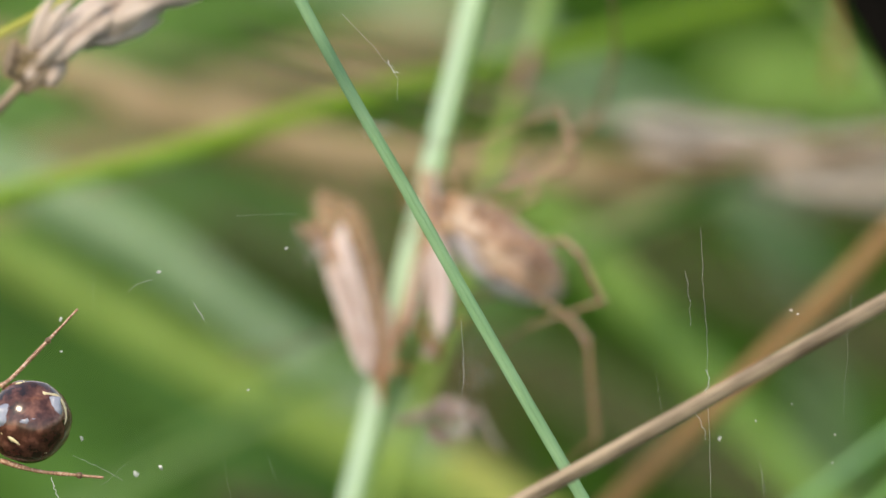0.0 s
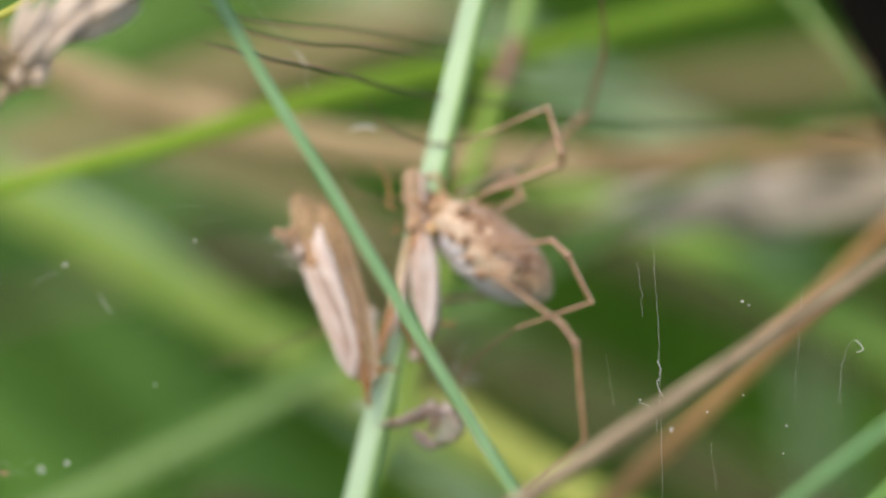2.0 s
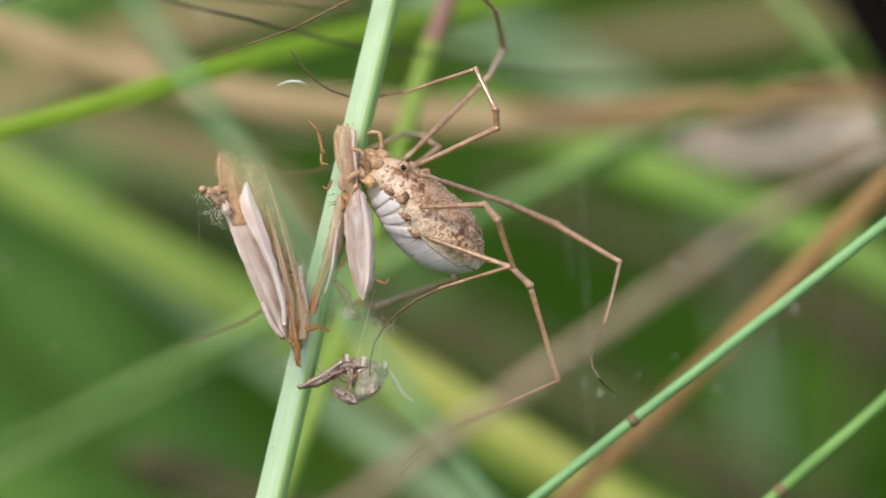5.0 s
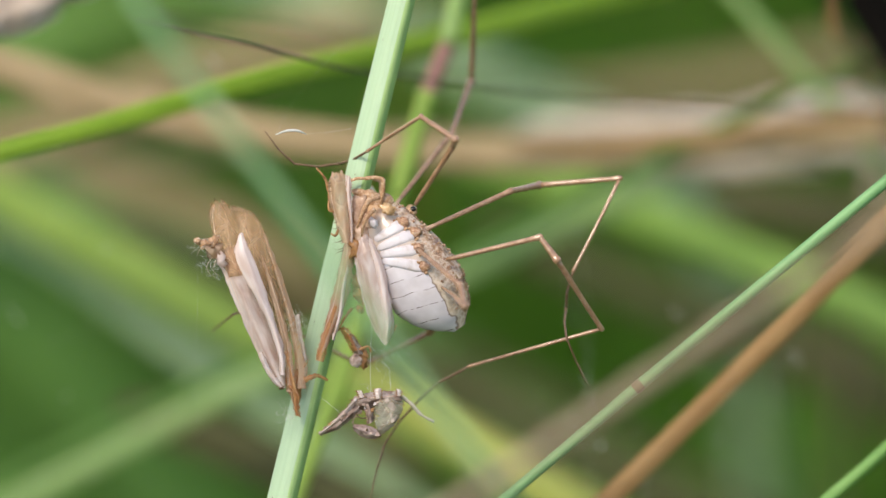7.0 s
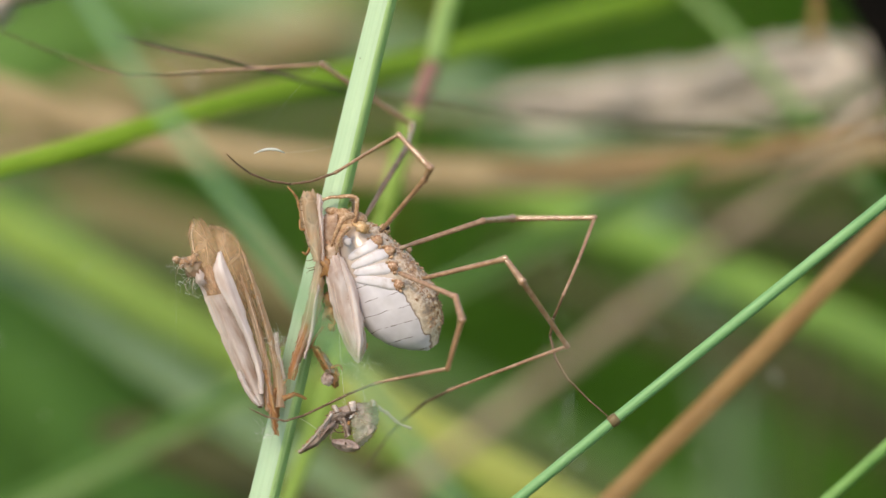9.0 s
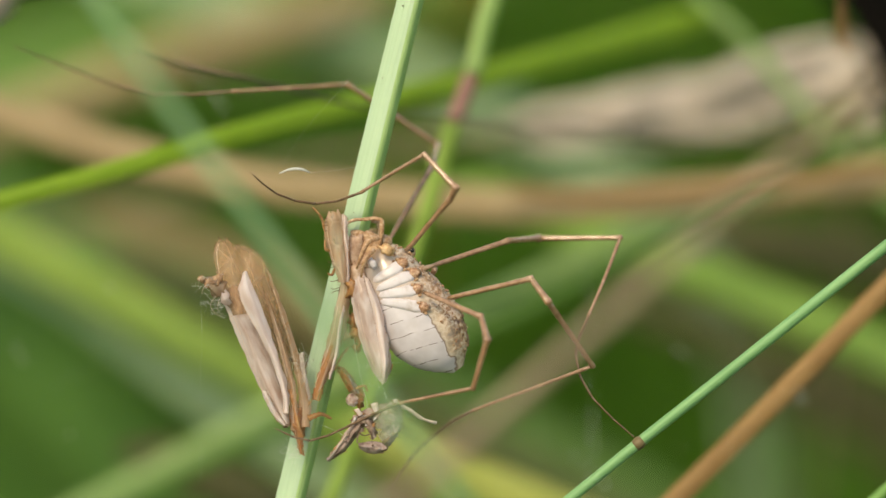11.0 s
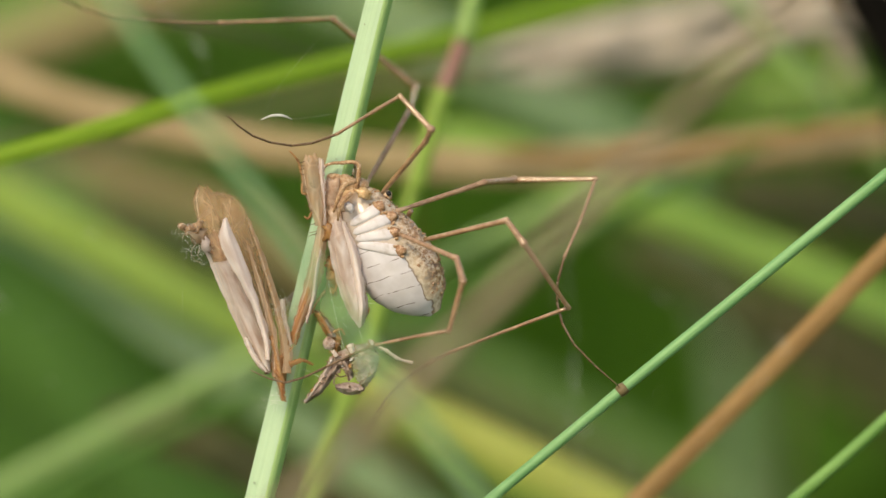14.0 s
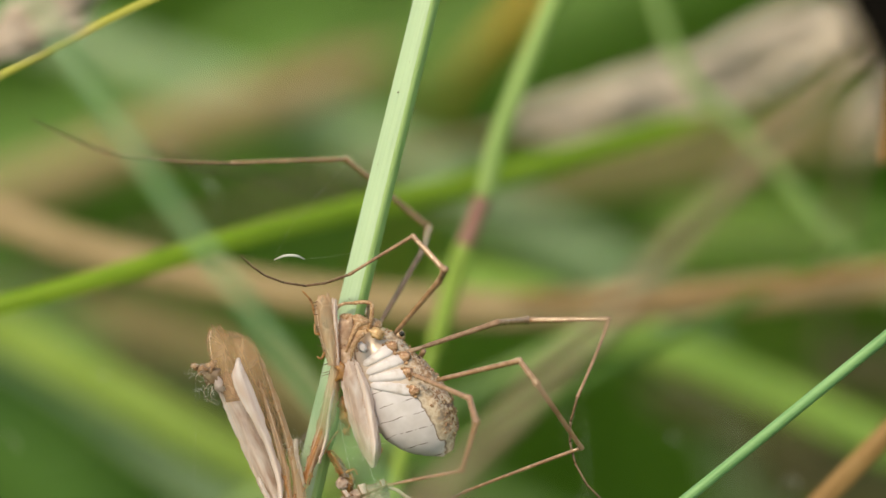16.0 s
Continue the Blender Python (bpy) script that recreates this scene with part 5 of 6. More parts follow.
leg('first leg, near side', -0.2, (-1, -1, 1, 1, 1, -1, -1))
stance(712, 473, 859, 420, 861, 395, 835, 315, 698, 374, 610, 379, 545, 351, 509, 302)
stance(726, 499, 870, 439, 867, 406, 834, 332, 707, 371, 605, 377, 549, 346, 507, 295)
stance(723, 480, 788, 380, 793, 366, 733, 325, 638, 386, 588, 408, 508, 408, 456, 350)
stance(715, 483, 793, 392, 797, 374, 742, 324, 646, 385, 591, 405, 511, 399, 458, 351)
stance(708, 487, 799, 405, 802, 383, 752, 323, 654, 385, 594, 403, 514, 390, 460, 352)
stance(700, 495, 778, 403, 787, 383, 732, 324, 620, 391, 540, 411, 470, 393, 428, 358)
stance(690, 487, 768, 395, 777, 375, 722, 316, 610, 383, 530, 403, 460, 385, 418, 350)
leg('second leg', 2.6, (1, 1, -1, -1, 1, 1, -1))
stance(693, 462, 786, 420, 907, 328, 937, 221, 930, 109, 916, 26, 898, -49, 861, -104)
stance(726, 467, 856, 341, 884, 295, 865, 239, 772, 165, 651, 211, 512, 286, 326, 351)
stance(696, 470, 788, 353, 823, 258, 830, 78, 748, -62, 648, -82, 548, -72, 448, -32)
stance(688, 470, 814, 350, 848, 265, 860, 85, 778, -55, 678, -75, 578, -65, 478, -25)
stance(694, 467, 739, 330, 742, 307, 559, 195, 374, 260, 254, 283, 104, 291, -56, 271)
stance(674, 468, 748, 341, 756, 304, 594, 197, 390, 210, 250, 215, 130, 180, 0, 130)
stance(668, 462, 742, 335, 750, 298, 602, 175, 400, 183, 260, 178, 150, 155, 40, 105)
leg('second leg, far side', 0.6, (1, 1, -1, -1, 1, -1, 1))
stance(749, 537, 786, 551, 796, 555, 786, 583, 777, 602, 772, 611, 768, 616, 763, 620)
stance(763, 525, 884, 578, 967, 618, 1074, 690, 1051, 787, 1027, 843, 1041, 880, 1069, 903)
stance(760, 516, 893, 456, 943, 446, 1086, 434, 1003, 598, 991, 663, 991, 718, 1033, 808)
stance(757, 518, 891, 465, 942, 457, 1086, 446, 1005, 606, 993, 669, 997, 726, 1048, 811)
stance(754, 520, 889, 475, 942, 469, 1086, 459, 1007, 615, 996, 675, 1004, 735, 1064, 815)
stance(748, 520, 882, 476, 935, 472, 1080, 471, 1023, 608, 1000, 680, 1030, 755, 1110, 830)
stance(738, 512, 872, 468, 925, 464, 1070, 463, 1013, 600, 1000, 680, 1030, 755, 1110, 830)
leg('fourth leg', -0.4, (-1, -1, 1, 1, 1, 1, -1))
stance(721, 606, 861, 704, 887, 739, 903, 916, 796, 1020, 730, 1085, 675, 1140, 638, 1196)
stance(735, 629, 884, 692, 916, 722, 962, 894, 828, 964, 763, 996, 707, 1047, 670, 1094)
stance(778, 578, 943, 538, 973, 578, 1053, 701, 818, 768, 728, 830, 668, 908, 643, 1003)
stance(776, 581, 938, 542, 966, 581, 1047, 704, 823, 771, 736, 830, 671, 904, 643, 989)
stance(774, 585, 934, 547, 959, 585, 1041, 707, 829, 775, 744, 830, 674, 900, 644, 975)
stance(775, 578, 920, 543, 950, 583, 1030, 698, 820, 778, 760, 816, 715, 858, 670, 923)
stance(765, 570, 910, 535, 940, 575, 1020, 690, 810, 770, 750, 808, 705, 850, 660, 915)
leg('third leg', -0.9, (-1, -1, 1, 1, 1, -1, 1))
stance(730, 569, 844, 555, 872, 581, 914, 665, 782, 711, 707, 767, 672, 825, 675, 885)
stance(730, 574, 846, 562, 870, 588, 900, 673, 767, 718, 688, 769, 647, 824, 640, 885)
stance(726, 558, 803, 623, 810, 658, 788, 638, 758, 618, 748, 598, 738, 588, 728, 578)
stance(742, 560, 880, 538, 929, 577, 953, 635, 810, 689, 760, 720, 728, 749, 690, 800)
stance(730, 558, 868, 560, 880, 611, 828, 640, 790, 665, 750, 705, 715, 735, 685, 765)
stance(732, 568, 832, 610, 843, 650, 818, 736, 690, 763, 600, 803, 530, 830, 468, 808)
stance(722, 560, 822, 602, 833, 642, 808, 728, 680, 755, 590, 795, 520, 822, 458, 800)
leg('third leg, far side', 2.0, (1, 1, 1, -1, -1, 1, 1))
stance(749, 583, 735, 653, 652, 664, 563, 694, 424, 722, 350, 747, 294, 764, 210, 787)
stance(763, 601, 791, 704, 763, 713, 651, 750, 512, 732, 419, 787, 345, 815, 289, 834)
stance(748, 578, 778, 678, 748, 708, 628, 768, 508, 708, 423, 670, 383, 688, 356, 710)
stance(748, 578, 778, 678, 748, 708, 628, 768, 508, 708, 423, 670, 383, 688, 356, 710)
stance(730, 540, 700, 600, 680, 640, 560, 640, 500, 700, 470, 650, 455, 640, 440, 650)
stance(740, 548, 710, 608, 690, 648, 570, 648, 510, 708, 480, 658, 465, 648, 450, 658)
stance(730, 540, 700, 600, 680, 640, 560, 640, 500, 700, 470, 650, 455, 640, 440, 650)
leg('first leg, far side', 1.2, (1, 1, 1, 1, 1, 1, 1))
stance(689, 525, 791, 476, 768, 438, 721, 473, 675, 485, 573, 487, 494, 472, 443, 416)
stance(702, 518, 772, 470, 744, 448, 709, 439, 642, 464, 568, 492, 484, 495, 419, 453)
stance(663, 480, 643, 453, 628, 458, 606, 498, 588, 568, 573, 628, 563, 668, 556, 698)
stance(659, 480, 641, 451, 626, 456, 603, 499, 584, 569, 567, 629, 557, 669, 550, 699)
stance(656, 480, 640, 450, 625, 455, 600, 500, 580, 570, 562, 630, 552, 670, 545, 700)
stance(666, 488, 650, 458, 635, 463, 610, 508, 590, 578, 572, 638, 562, 678, 555, 708)
stance(656, 480, 640, 450, 625, 455, 600, 500, 580, 570, 562, 630, 552, 670, 545, 700)

THICK = ((4.3, 5.0), (5.0, 6.2), (5.3, 4.2), (3.5, 2.7), (2.6, 2.5), (2.5, 2.4), (2.4, 2.2), (2.2, 2.0), (2.0, 1.7), (1.7, 1.0))


def leg_lengths(leg):
    _, w, signs, states = leg
    res = []
    for i in range(len(PIECES)):
        res.append(max((at(*s[i + 1]) - at(*s[i])).length for s in states) * 1.02)
    return res


def leg_ways(leg, lengths):
    """Ways of the pieces, and the hip, at each moment."""
    _, w, signs, states = leg
    res = []
    for s in states:
        ways = []
        for i in range(len(PIECES)):
            d = at(*s[i + 1]) - at(*s[i])
            out = math.sqrt(max(0.0, lengths[i] ** 2 - d.length ** 2))
            ways.append((d + Vector((0, signs[i] * out, 0))).normalized())
        res.append((at(s[0][0], s[0][1], w), ways))
    return res


def leg_at(ways, lengths, t):
    """Joints of a leg at a time."""
    for (ta, a), (tb, b) in zip(MOMENTS, MOMENTS[1:]):
        if ta <= t <= tb:
            k = (t - ta) / (tb - ta)
            k = k * k * (3 - 2 * k)
            break
    else:
        a, b, k = 6, 6, 0
    p = ways[a][0].lerp(ways[b][0], k)
    joints = [p]
    for i in range(len(PIECES)):
        d = ways[a][1][i].slerp(ways[b][1][i], k)
        joints.append(joints[-1] + d * lengths[i])
    return joints


def piece_pose(a, b):
    """A piece's space: its hip end at the origin, along +z."""
    m = (b - a).to_track_quat("Z", "Y").to_matrix().to_4x4()
    m.translation = a
    return m


LEG_PARTS = []


def build_legs():
    rng = random.Random(77)
    k = 0.001 * UNIT
    for leg in LEGS:
        lengths = leg_lengths(leg)
        ways = leg_ways(leg, lengths)
        joints = leg_at(ways, lengths, 12.5)
        row = []
        for i, nm in enumerate(PIECES):
            n = 12 if i < 4 else 5
            ln = lengths[i]
            r0, r1 = THICK[i]
            bow = 0.01 if i == 3 else 0.0
            line = [Vector((bow * ln * math.sin(math.pi * j / n), 0, ln * j / n)) for j in range(n + 1)]
            rr = []
            for j in range(n + 1):
                e = j / n
                r = (r0 + (r1 - r0) * e) * k
                if i < 4:
                    r *= 1 + 0.28 * math.exp(-((1 - e) / 0.05) ** 2) - 0.2 * math.exp(-(e / 0.03) ** 2)
                elif j % 2:
                    r *= 0.86
                rr.append(r)
            if i < 4:
                line += [Vector((0, 0, ln + q * rr[-1])) for q in (0.45, 0.8, 0.95)]
                rr += [rr[-1] * q for q in (0.88, 0.55, 0.2)]
            if i == 0 and leg[1] > 0:
                line = [Vector((0, 0, -0.001)), Vector((0, 0, -0.0005))] + line
                rr = [rr[3] * 1.15, rr[3] * 1.05] + rr
            parts = [tube(line, rr, 12, 0.02, rng)]
            if i in (0, 1, 2):
                for q in range(int(ln / 0.00022)):
                    z = rng.uniform(0.08, 0.97) * ln
                    g = rng.uniform(0, 6.28)
                    r = (r0 + (r1 - r0) * z / ln) * k
                    c = Vector((math.cos(g) * r * 0.9, math.sin(g) * r * 0.9, z))
                    tip = c + Vector((math.cos(g) * 0.00005, math.sin(g) * 0.00005, 0.00005))
                    parts.append(tube([c, tip], [0.00002, 0.000004], 4))
            v, f, uv = merged(parts)
            ob = solid(nm, v, f, M_LEG if i < 4 else M_TARSUS, harvestman, "dark thin foot" if i > 3 else "", True, uv)
            row.append(ob)
        LEG_PARTS.append((leg, lengths, ways, row))


build_legs()


# ---- the dry flower head before the stem, the spider and its web ----
seedhead = panicle("grass_plant", [(225, 35, -20), (140, 83, -20), (55, 128, -20), (-38, 178, -20), (-112, 216, -20), (-150, 262, -20), (-230, 340, -20), (-400, 500, -20)], 58, 120, M_SEED,
                   "dry pinkish-brown grass flower head with twisted husks", 21, spread=24, slim=0.115, fan=0.13, reach=0.62, tuft=34)

SPIDER_W = -20


def spider():
    base = at(-140, 870, SPIDER_W)
    root = new("spider")
    root.matrix_world = SHEET @ Matrix.Translation(base)
    SWAY[root.name] = base
    tagged(root, "small brown sheet-web spider with cream bands, hanging in its web", "spider")
    lump(root, base, -140, 878, SPIDER_W, 74, 74, 70, M_SPIDER, "abdomen", 0, 0.03, 3, "glossy red-brown abdomen", 20, 30)
    lump(root, base, -228, 872, SPIDER_W + 0.6, 36, 30, 30, M_SPIDER, "head", 0, 0.04, 4, "", 10, 14)

    def raised(x, y, out):
        """Depth in mm of the abdomen's skin at a place, and a little proud of it."""
        q = max(0.05, 1 - ((x + 140) / 74) ** 2 - ((y - 878) / 74) ** 2)
        return SPIDER_W - 70 * UNIT * math.sqrt(q) - out
    for p, r in (([(-116, 828), (-89, 833), (-76, 855), (-74, 874), (-81, 886), (-99, 894)], 4), ([(-165, 811), (-150, 808), (-131, 808), (-109, 812)], 3),
                 ([(-200, 893), (-185, 901), (-160, 918), (-133, 936), (-108, 934)], 4.5), ([(-185, 932), (-155, 941), (-130, 940)], 3)):
        shred(root, base, [(x, y, raised(x, y, -0.04)) for x, y in p], r, M_CREAM, "band", 7, 0.3, 5, 0.35)
    for i, (x, y, rx, ry) in enumerate(((-176, 868, 40, 22), (-142, 876, 20, 11), (-96, 852, 15, 20))):
        lump(root, base, x, y, raised(x, y, -0.2), rx, ry, 9, M_BLAZE, "blaze", 0, 0.15, 60 + i, "smooth blue-grey patch", 12, 18)
    for i, p in enumerate([[(-194, 815, 0), (-170, 796, 0), (-106, 730, 0), (-52, 672, 0)], [(-194, 950, 0), (-126, 969, 0), (-48, 977, 0), (-4, 981, 0)], [(-235, 850, 0), (-280, 780, 0), (-320, 720, 0)],
                           [(-235, 885, 0), (-290, 940, 0), (-320, 1000, 0)]]):
        limb = shred(root, base, [(x, y, SPIDER_W + w) for x, y, w in p], 5, M_TROCH, "leg", 8, 0.1, 12 + i, 0.45)
        x, y, _ = p[2]
        lump(root, base, x, y, SPIDER_W, 6, 6, 6, M_TARSUS, "knee", 0, 0.15, 70 + i)
    return root


sheet_spider = spider()


def web(label, centre, strands, area, count, beads, seed, upright):
    """A torn sheet of fine strands between the near grasses, with beads and scraps caught in it."""
    rng = random.Random(seed)
    nw = SPIDER_W
    base = at(*centre, nw)
    root = new("spider_web")
    root.matrix_world = SHEET @ Matrix.Translation(base)
    tagged(root, label, "spider web")
    SWAY[root.name] = base

    def strand(pts, r=0.55, wob=3):
        pl = smooth_line(pts, 6)
        line = []
        for i, p in enumerate(pl):
            a = math.sin(math.pi * i / (len(pl) - 1))
            line.append(at(p[0] + rng.uniform(-wob, wob) * a, p[1] + rng.uniform(-wob, wob) * a, p[2]) - base)
        v, f, uv = tube(line, 0.4 * r * 0.001 * UNIT, 5)
        solid("strand", v, f, M_SILK, root, "", True, uv)

    for pts, r in strands:
        strand([(x, y, nw + w) for x, y, w in pts], r)
    x0, y0, x1, y1 = area
    for i in range(count):
        x, y = rng.uniform(x0, x1), rng.uniform(y0, y1)
        d = rng.uniform(1.3, 1.85) if upright else rng.uniform(0, 6.28)
        ln = rng.uniform(40, 150)
        strand([(x, y, nw + rng.uniform(-5, 6)), (x + math.cos(d) * ln * 0.5, y + math.sin(d) * ln * 0.5, nw), (x + math.cos(d) * ln, y + math.sin(d) * ln, nw + rng.uniform(-2, 3))], rng.uniform(0.12, 0.3))
    for i, (x, y, r) in enumerate(beads):
        lump(root, base, x, y, nw + rng.uniform(-3.5, 3.5), r * 0.75, r, r * 0.75, M_SILK, "bead", 20 * i, 0.5, i, "", 7, 9)
    return root


silk = web("torn sheet of fine pale spider silk with caught specks", (100, 700),
           [([(430, 130, 0), (505, 210, 0), (530, 240, 0), (532, 290, 0)], 0.5), ([(515, 215, 0), (522, 232, 0), (534, 238, 0)], 2.4),
            ([(650, 690, 0), (655, 780, 0), (652, 830, 0)], 0.6), ([(-60, 940, 0), (0, 968, 0), (30, 985, 0)], 0.5), ([(160, 660, 0), (172, 678, 0), (180, 692, 0)], 1.6),
            ([(-100, 980, 0), (-94, 1000, 0), (-86, 1020, 0)], 2.0), ([(40, 640, 0), (60, 625, 0), (84, 618, 0)], 0.8)],
           (-60, 480, 400, 1040), 9, ((-83, 691, 4), (-45, 909, 4), (55, 974, 5), (101, 962, 4), (-82, 750, 2.5), (96, 604, 4), (260, 820, 2.5), (330, 560, 3)), 91, False)
silk_side = web("upright strands of spider silk with small knots", (1150, 700),
                [([(1088, 520, 0), (1092, 600, 0), (1098, 700, 0), (1104, 860, 0), (1108, 1030, 0)], 0.5), ([(1060, 600, 0), (1068, 650, 0), (1070, 700, 0)], 0.5),
                 ([(1098, 780, 0), (1104, 800, 0), (1098, 822, 0), (1108, 846, 0)], 1.3), ([(1064, 856, 0), (1082, 866, 0), (1094, 888, 0), (1098, 910, 0)], 0.8), ([(1365, 640, 0), (1358, 720, 0), (1350, 860, 0)], 0.35),
                 ([(1430, 860, 0), (1436, 800, 0), (1446, 755, 0), (1462, 740, 0), (1476, 752, 0)], 0.45), ([(1462, 742, 0), (1476, 756, 0), (1464, 764, 0)], 1.8)],
                (1000, 450, 1480, 1020), 5, ((1124, 906, 3.5), (1256, 843, 1.8), (1190, 874, 1.8), (1335, 899, 2.4), (1254, 671, 2.8), (1266, 678, 2.2), (1066, 852, 1.8), (1330, 950, 1.8)), 92, True)


def silk_scrap():
    base = at(505, 352, 0.6)
    root = new("silk_scrap")
    root.matrix_world = SHEET @ Matrix.Translation(base)
    tagged(root, "small white silk scrap hanging beside the stem on threads", "silk scrap")
    line = [Vector(p) - base for p in smooth_line([at(476, 357, 0.6), at(495, 350, 0.4), at(515, 350, 0.5), at(530, 356, 0.8)], 5)]
    v, f, uv = tube(line, [0.00002 + 0.00004 * math.sin(math.pi * i / (len(line) - 1)) for i in range(len(line))], 8)
    solid("scrap", v, f, M_SILK, root, "", True, uv)
    shred(root, base, [(530, 356, 0.8), (570, 352, 1.1), (612, 345, 1.3)], 0.12, M_SILK, "thread", 5, 0, 3, 1.0)


silk_scrap()


def hanging_threads():
    base = at(338, 700, 0.4)
    root = new("silk_threads")
    root.matrix_world = SHEET @ Matrix.Translation(base)
    tagged(root, "barely visible fine silk threads hanging from the shed wings", "silk thread")
    for i, p in enumerate([[(336, 556, 0.3), (338, 640, 0.5), (335, 760, 0.6), (338, 900, 0.8)],
                           [(476, 357, 0.6), (500, 310, 0.9), (536, 262, 1.2), (600, 190, 1.3)]]):
        shred(root, base, p, 0.07, M_SILK, "thread", 5, 0, 5 + i, 1.0)


hanging_threads()


# ---- what moves ----
def motions():
    steps = [0.0, 4.0, 4.15, 4.3, 4.45, 4.6, 4.7, 16.0, 11.2, 11.4, 11.6, 11.8, 12.0]
    steps += [4.7 + 0.21 * i for i in range(11)] + [7.05 + 0.1 * i for i in range(13)] + [8.2 + 0.21 * i for i in range(11)]
    times = sorted({round(t, 3) for t in steps})
    bodies = {t: body_at(t) for t in times}
    walk(harvestman, [(t, SHEET @ bodies[t]) for t in times])
    for leg, lengths, ways, row in LEG_PARTS:
        rows = [[] for _ in row]
        for t in times:
            joints = leg_at(ways, lengths, t)
            inv = bodies[t].inverted()
            for i in range(len(PIECES)):
                rows[i].append((t, inv @ piece_pose(joints[i], joints[i + 1])))
        for ob, r in zip(row, rows):
            walk(ob, r)
    sway(front, [(0, 89, 11, 0, 6.5), (0.5, 48, 13, 3, 6.5), (1, 22, 5, 1, 6.6), (1.5, -10, 3, 0, 6.8), (2, -22, -3, -1, 5.1), (2.5, -32, 0, -2, 4.4), (3, -33, 0, -5, 4.2), (3.5, -31, 0, -9, 4.1), (4.7, -58, 0, -18, 2.4), (6.8, 33, 0, -18, -0.5), (8.2, 16, 0, -14), (10.3, 0, 0, -16), (16, 0, 0, -16)])
    sway(stem, [(0, -14, 0), (0.5, -8, 0), (1.5, 18, 0, 0, -0.6), (3, 13, 0), (3.5, 15, 0), (4.5, 2, 0, 0, -0.4), (7, 7, 0), (8.2, 8, 0), (10.3, -2, 0), (12.5, 0, 0), (16, 0, 0)])
    sway(wings, [(0, 0, 0, 0, 5.2), (0.5, 0, 0, 0, 5), (1, 0, 0, 0, 3.5), (1.5, 0, 0, 0, 2.9), (2.5, 0, 0, 0, 1.6), (3.5, 0, 0, 0, 1.2), (4.5, 0, 0, 0, 2), (7, 0, 0, 0, 0.4), (10.3, 0, 0, 0, 0.6), (12.5, 0, 0), (16, 0, 0)], (497, 806))
    sway(orange, [(0, 5, -154), (0.5, 0, -168.7), (0.6, 1, -174.4), (1, 4, -173.3), (1.5, -2, -167), (2, -3, -138, 5), (2.5, 0, -94, 14), (3.5, 0, -54, 14), (4.7, 0, -32, 12), (7, 0, -55), (8.2, 0, -50), (10.3, 0, -30), (11, 0, -14), (12.5, 0, 26), (14.5, 0, 60), (15, 0, 70), (16, 0, 105)])
    sway(band_green, [(0, 5, 11), (0.5, 0, 15.1), (1, 4, 9.3), (1.5, -2, 9.4), (2, -3, 5.5), (2.5, 0, 10.6), (4.7, 0, 20), (6.8, 0, -32), (8.2, 0, -30), (10.3, 0, -20), (12.5, 0, 0), (16, 0, 20)])
    sway(band_tan, [(0, 5, 1), (0.5, 0, 3.2), (1, 4, -4.6), (1.5, -2, -6.4), (2, -3, -12.1), (2.5, 0, -8.9), (4.7, 0, -8), (6.8, 0, -38), (8.2, 0, -36), (10.3, 0, -22), (12.5, 0, 0), (16, 0, 18)])
    near = [(0, 5, 11), (0.5, -33, 13), (1, -58, 5), (1.5, -97, 3), (2, -128, -3), (2.5, -160, 0), (3, -175, 0), (4.7, -175, 0), (7, -150, 0), (16, -150, 0)]
    sway(falling, [(0, -102, 184, 0, 25), (0.5, -107, 133.5, 0, 18.3), (0.6, -106, 120.6, 0, 17), (1, -55.4, 110.6, 0, 12.1), (1.5, -2, 103, 0, 6), (2, -3, 75.3, 0, 5.3), (2.5, 0, 56.7, 0, 4.7), (3, 0, 35, 0, 4), (4.5, 0, 5), (16, 0, 0)], (1057, 472))
    sway(yellow_low, [(0, 5, 181), (0.5, 0, 158), (1, 4, 125), (1.5, -2, 93), (2, -3, 62), (2.5, 0, 40), (4.7, 0, 30), (6.8, 0, -8), (8.2, 0, -15), (10.3, 0, -5, 0, -9), (12.5, 0, 0, 0, -10), (14, 0, 0, 0, -6), (16, 0, 0, 0, -4)], (780, 885))
    sway(hung, [(0, -145, 88), (0.5, -103, 85), (2.5, -10, -10), (8.2, -10, -10), (11, 0, -50), (12.5, 30, -50), (14, 30, -40), (16, 62, 5, -16)])
    sway(high_leaf, [(0, 0, 20), (1.5, 0, -20), (8.2, 0, 0), (10.3, 0, -120), (16, 0, -160)])
    # the painted shade shifts to stay over the dark gaps
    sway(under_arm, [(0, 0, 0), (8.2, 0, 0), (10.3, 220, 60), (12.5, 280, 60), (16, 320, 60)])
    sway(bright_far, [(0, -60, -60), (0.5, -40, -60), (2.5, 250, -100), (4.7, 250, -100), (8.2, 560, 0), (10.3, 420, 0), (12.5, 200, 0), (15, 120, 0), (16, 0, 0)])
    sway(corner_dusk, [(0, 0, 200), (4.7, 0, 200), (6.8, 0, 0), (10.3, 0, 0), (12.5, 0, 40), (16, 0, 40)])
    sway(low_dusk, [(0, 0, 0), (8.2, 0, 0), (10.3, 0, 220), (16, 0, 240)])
    sway(far_wilted, [(0, 0, 200), (0.5, 0, 200), (1.5, 0, 0), (8.2, 0, 0), (12.5, 0, -40), (16, 0, -110)])
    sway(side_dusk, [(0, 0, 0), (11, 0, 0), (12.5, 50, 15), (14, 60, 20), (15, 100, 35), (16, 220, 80)])
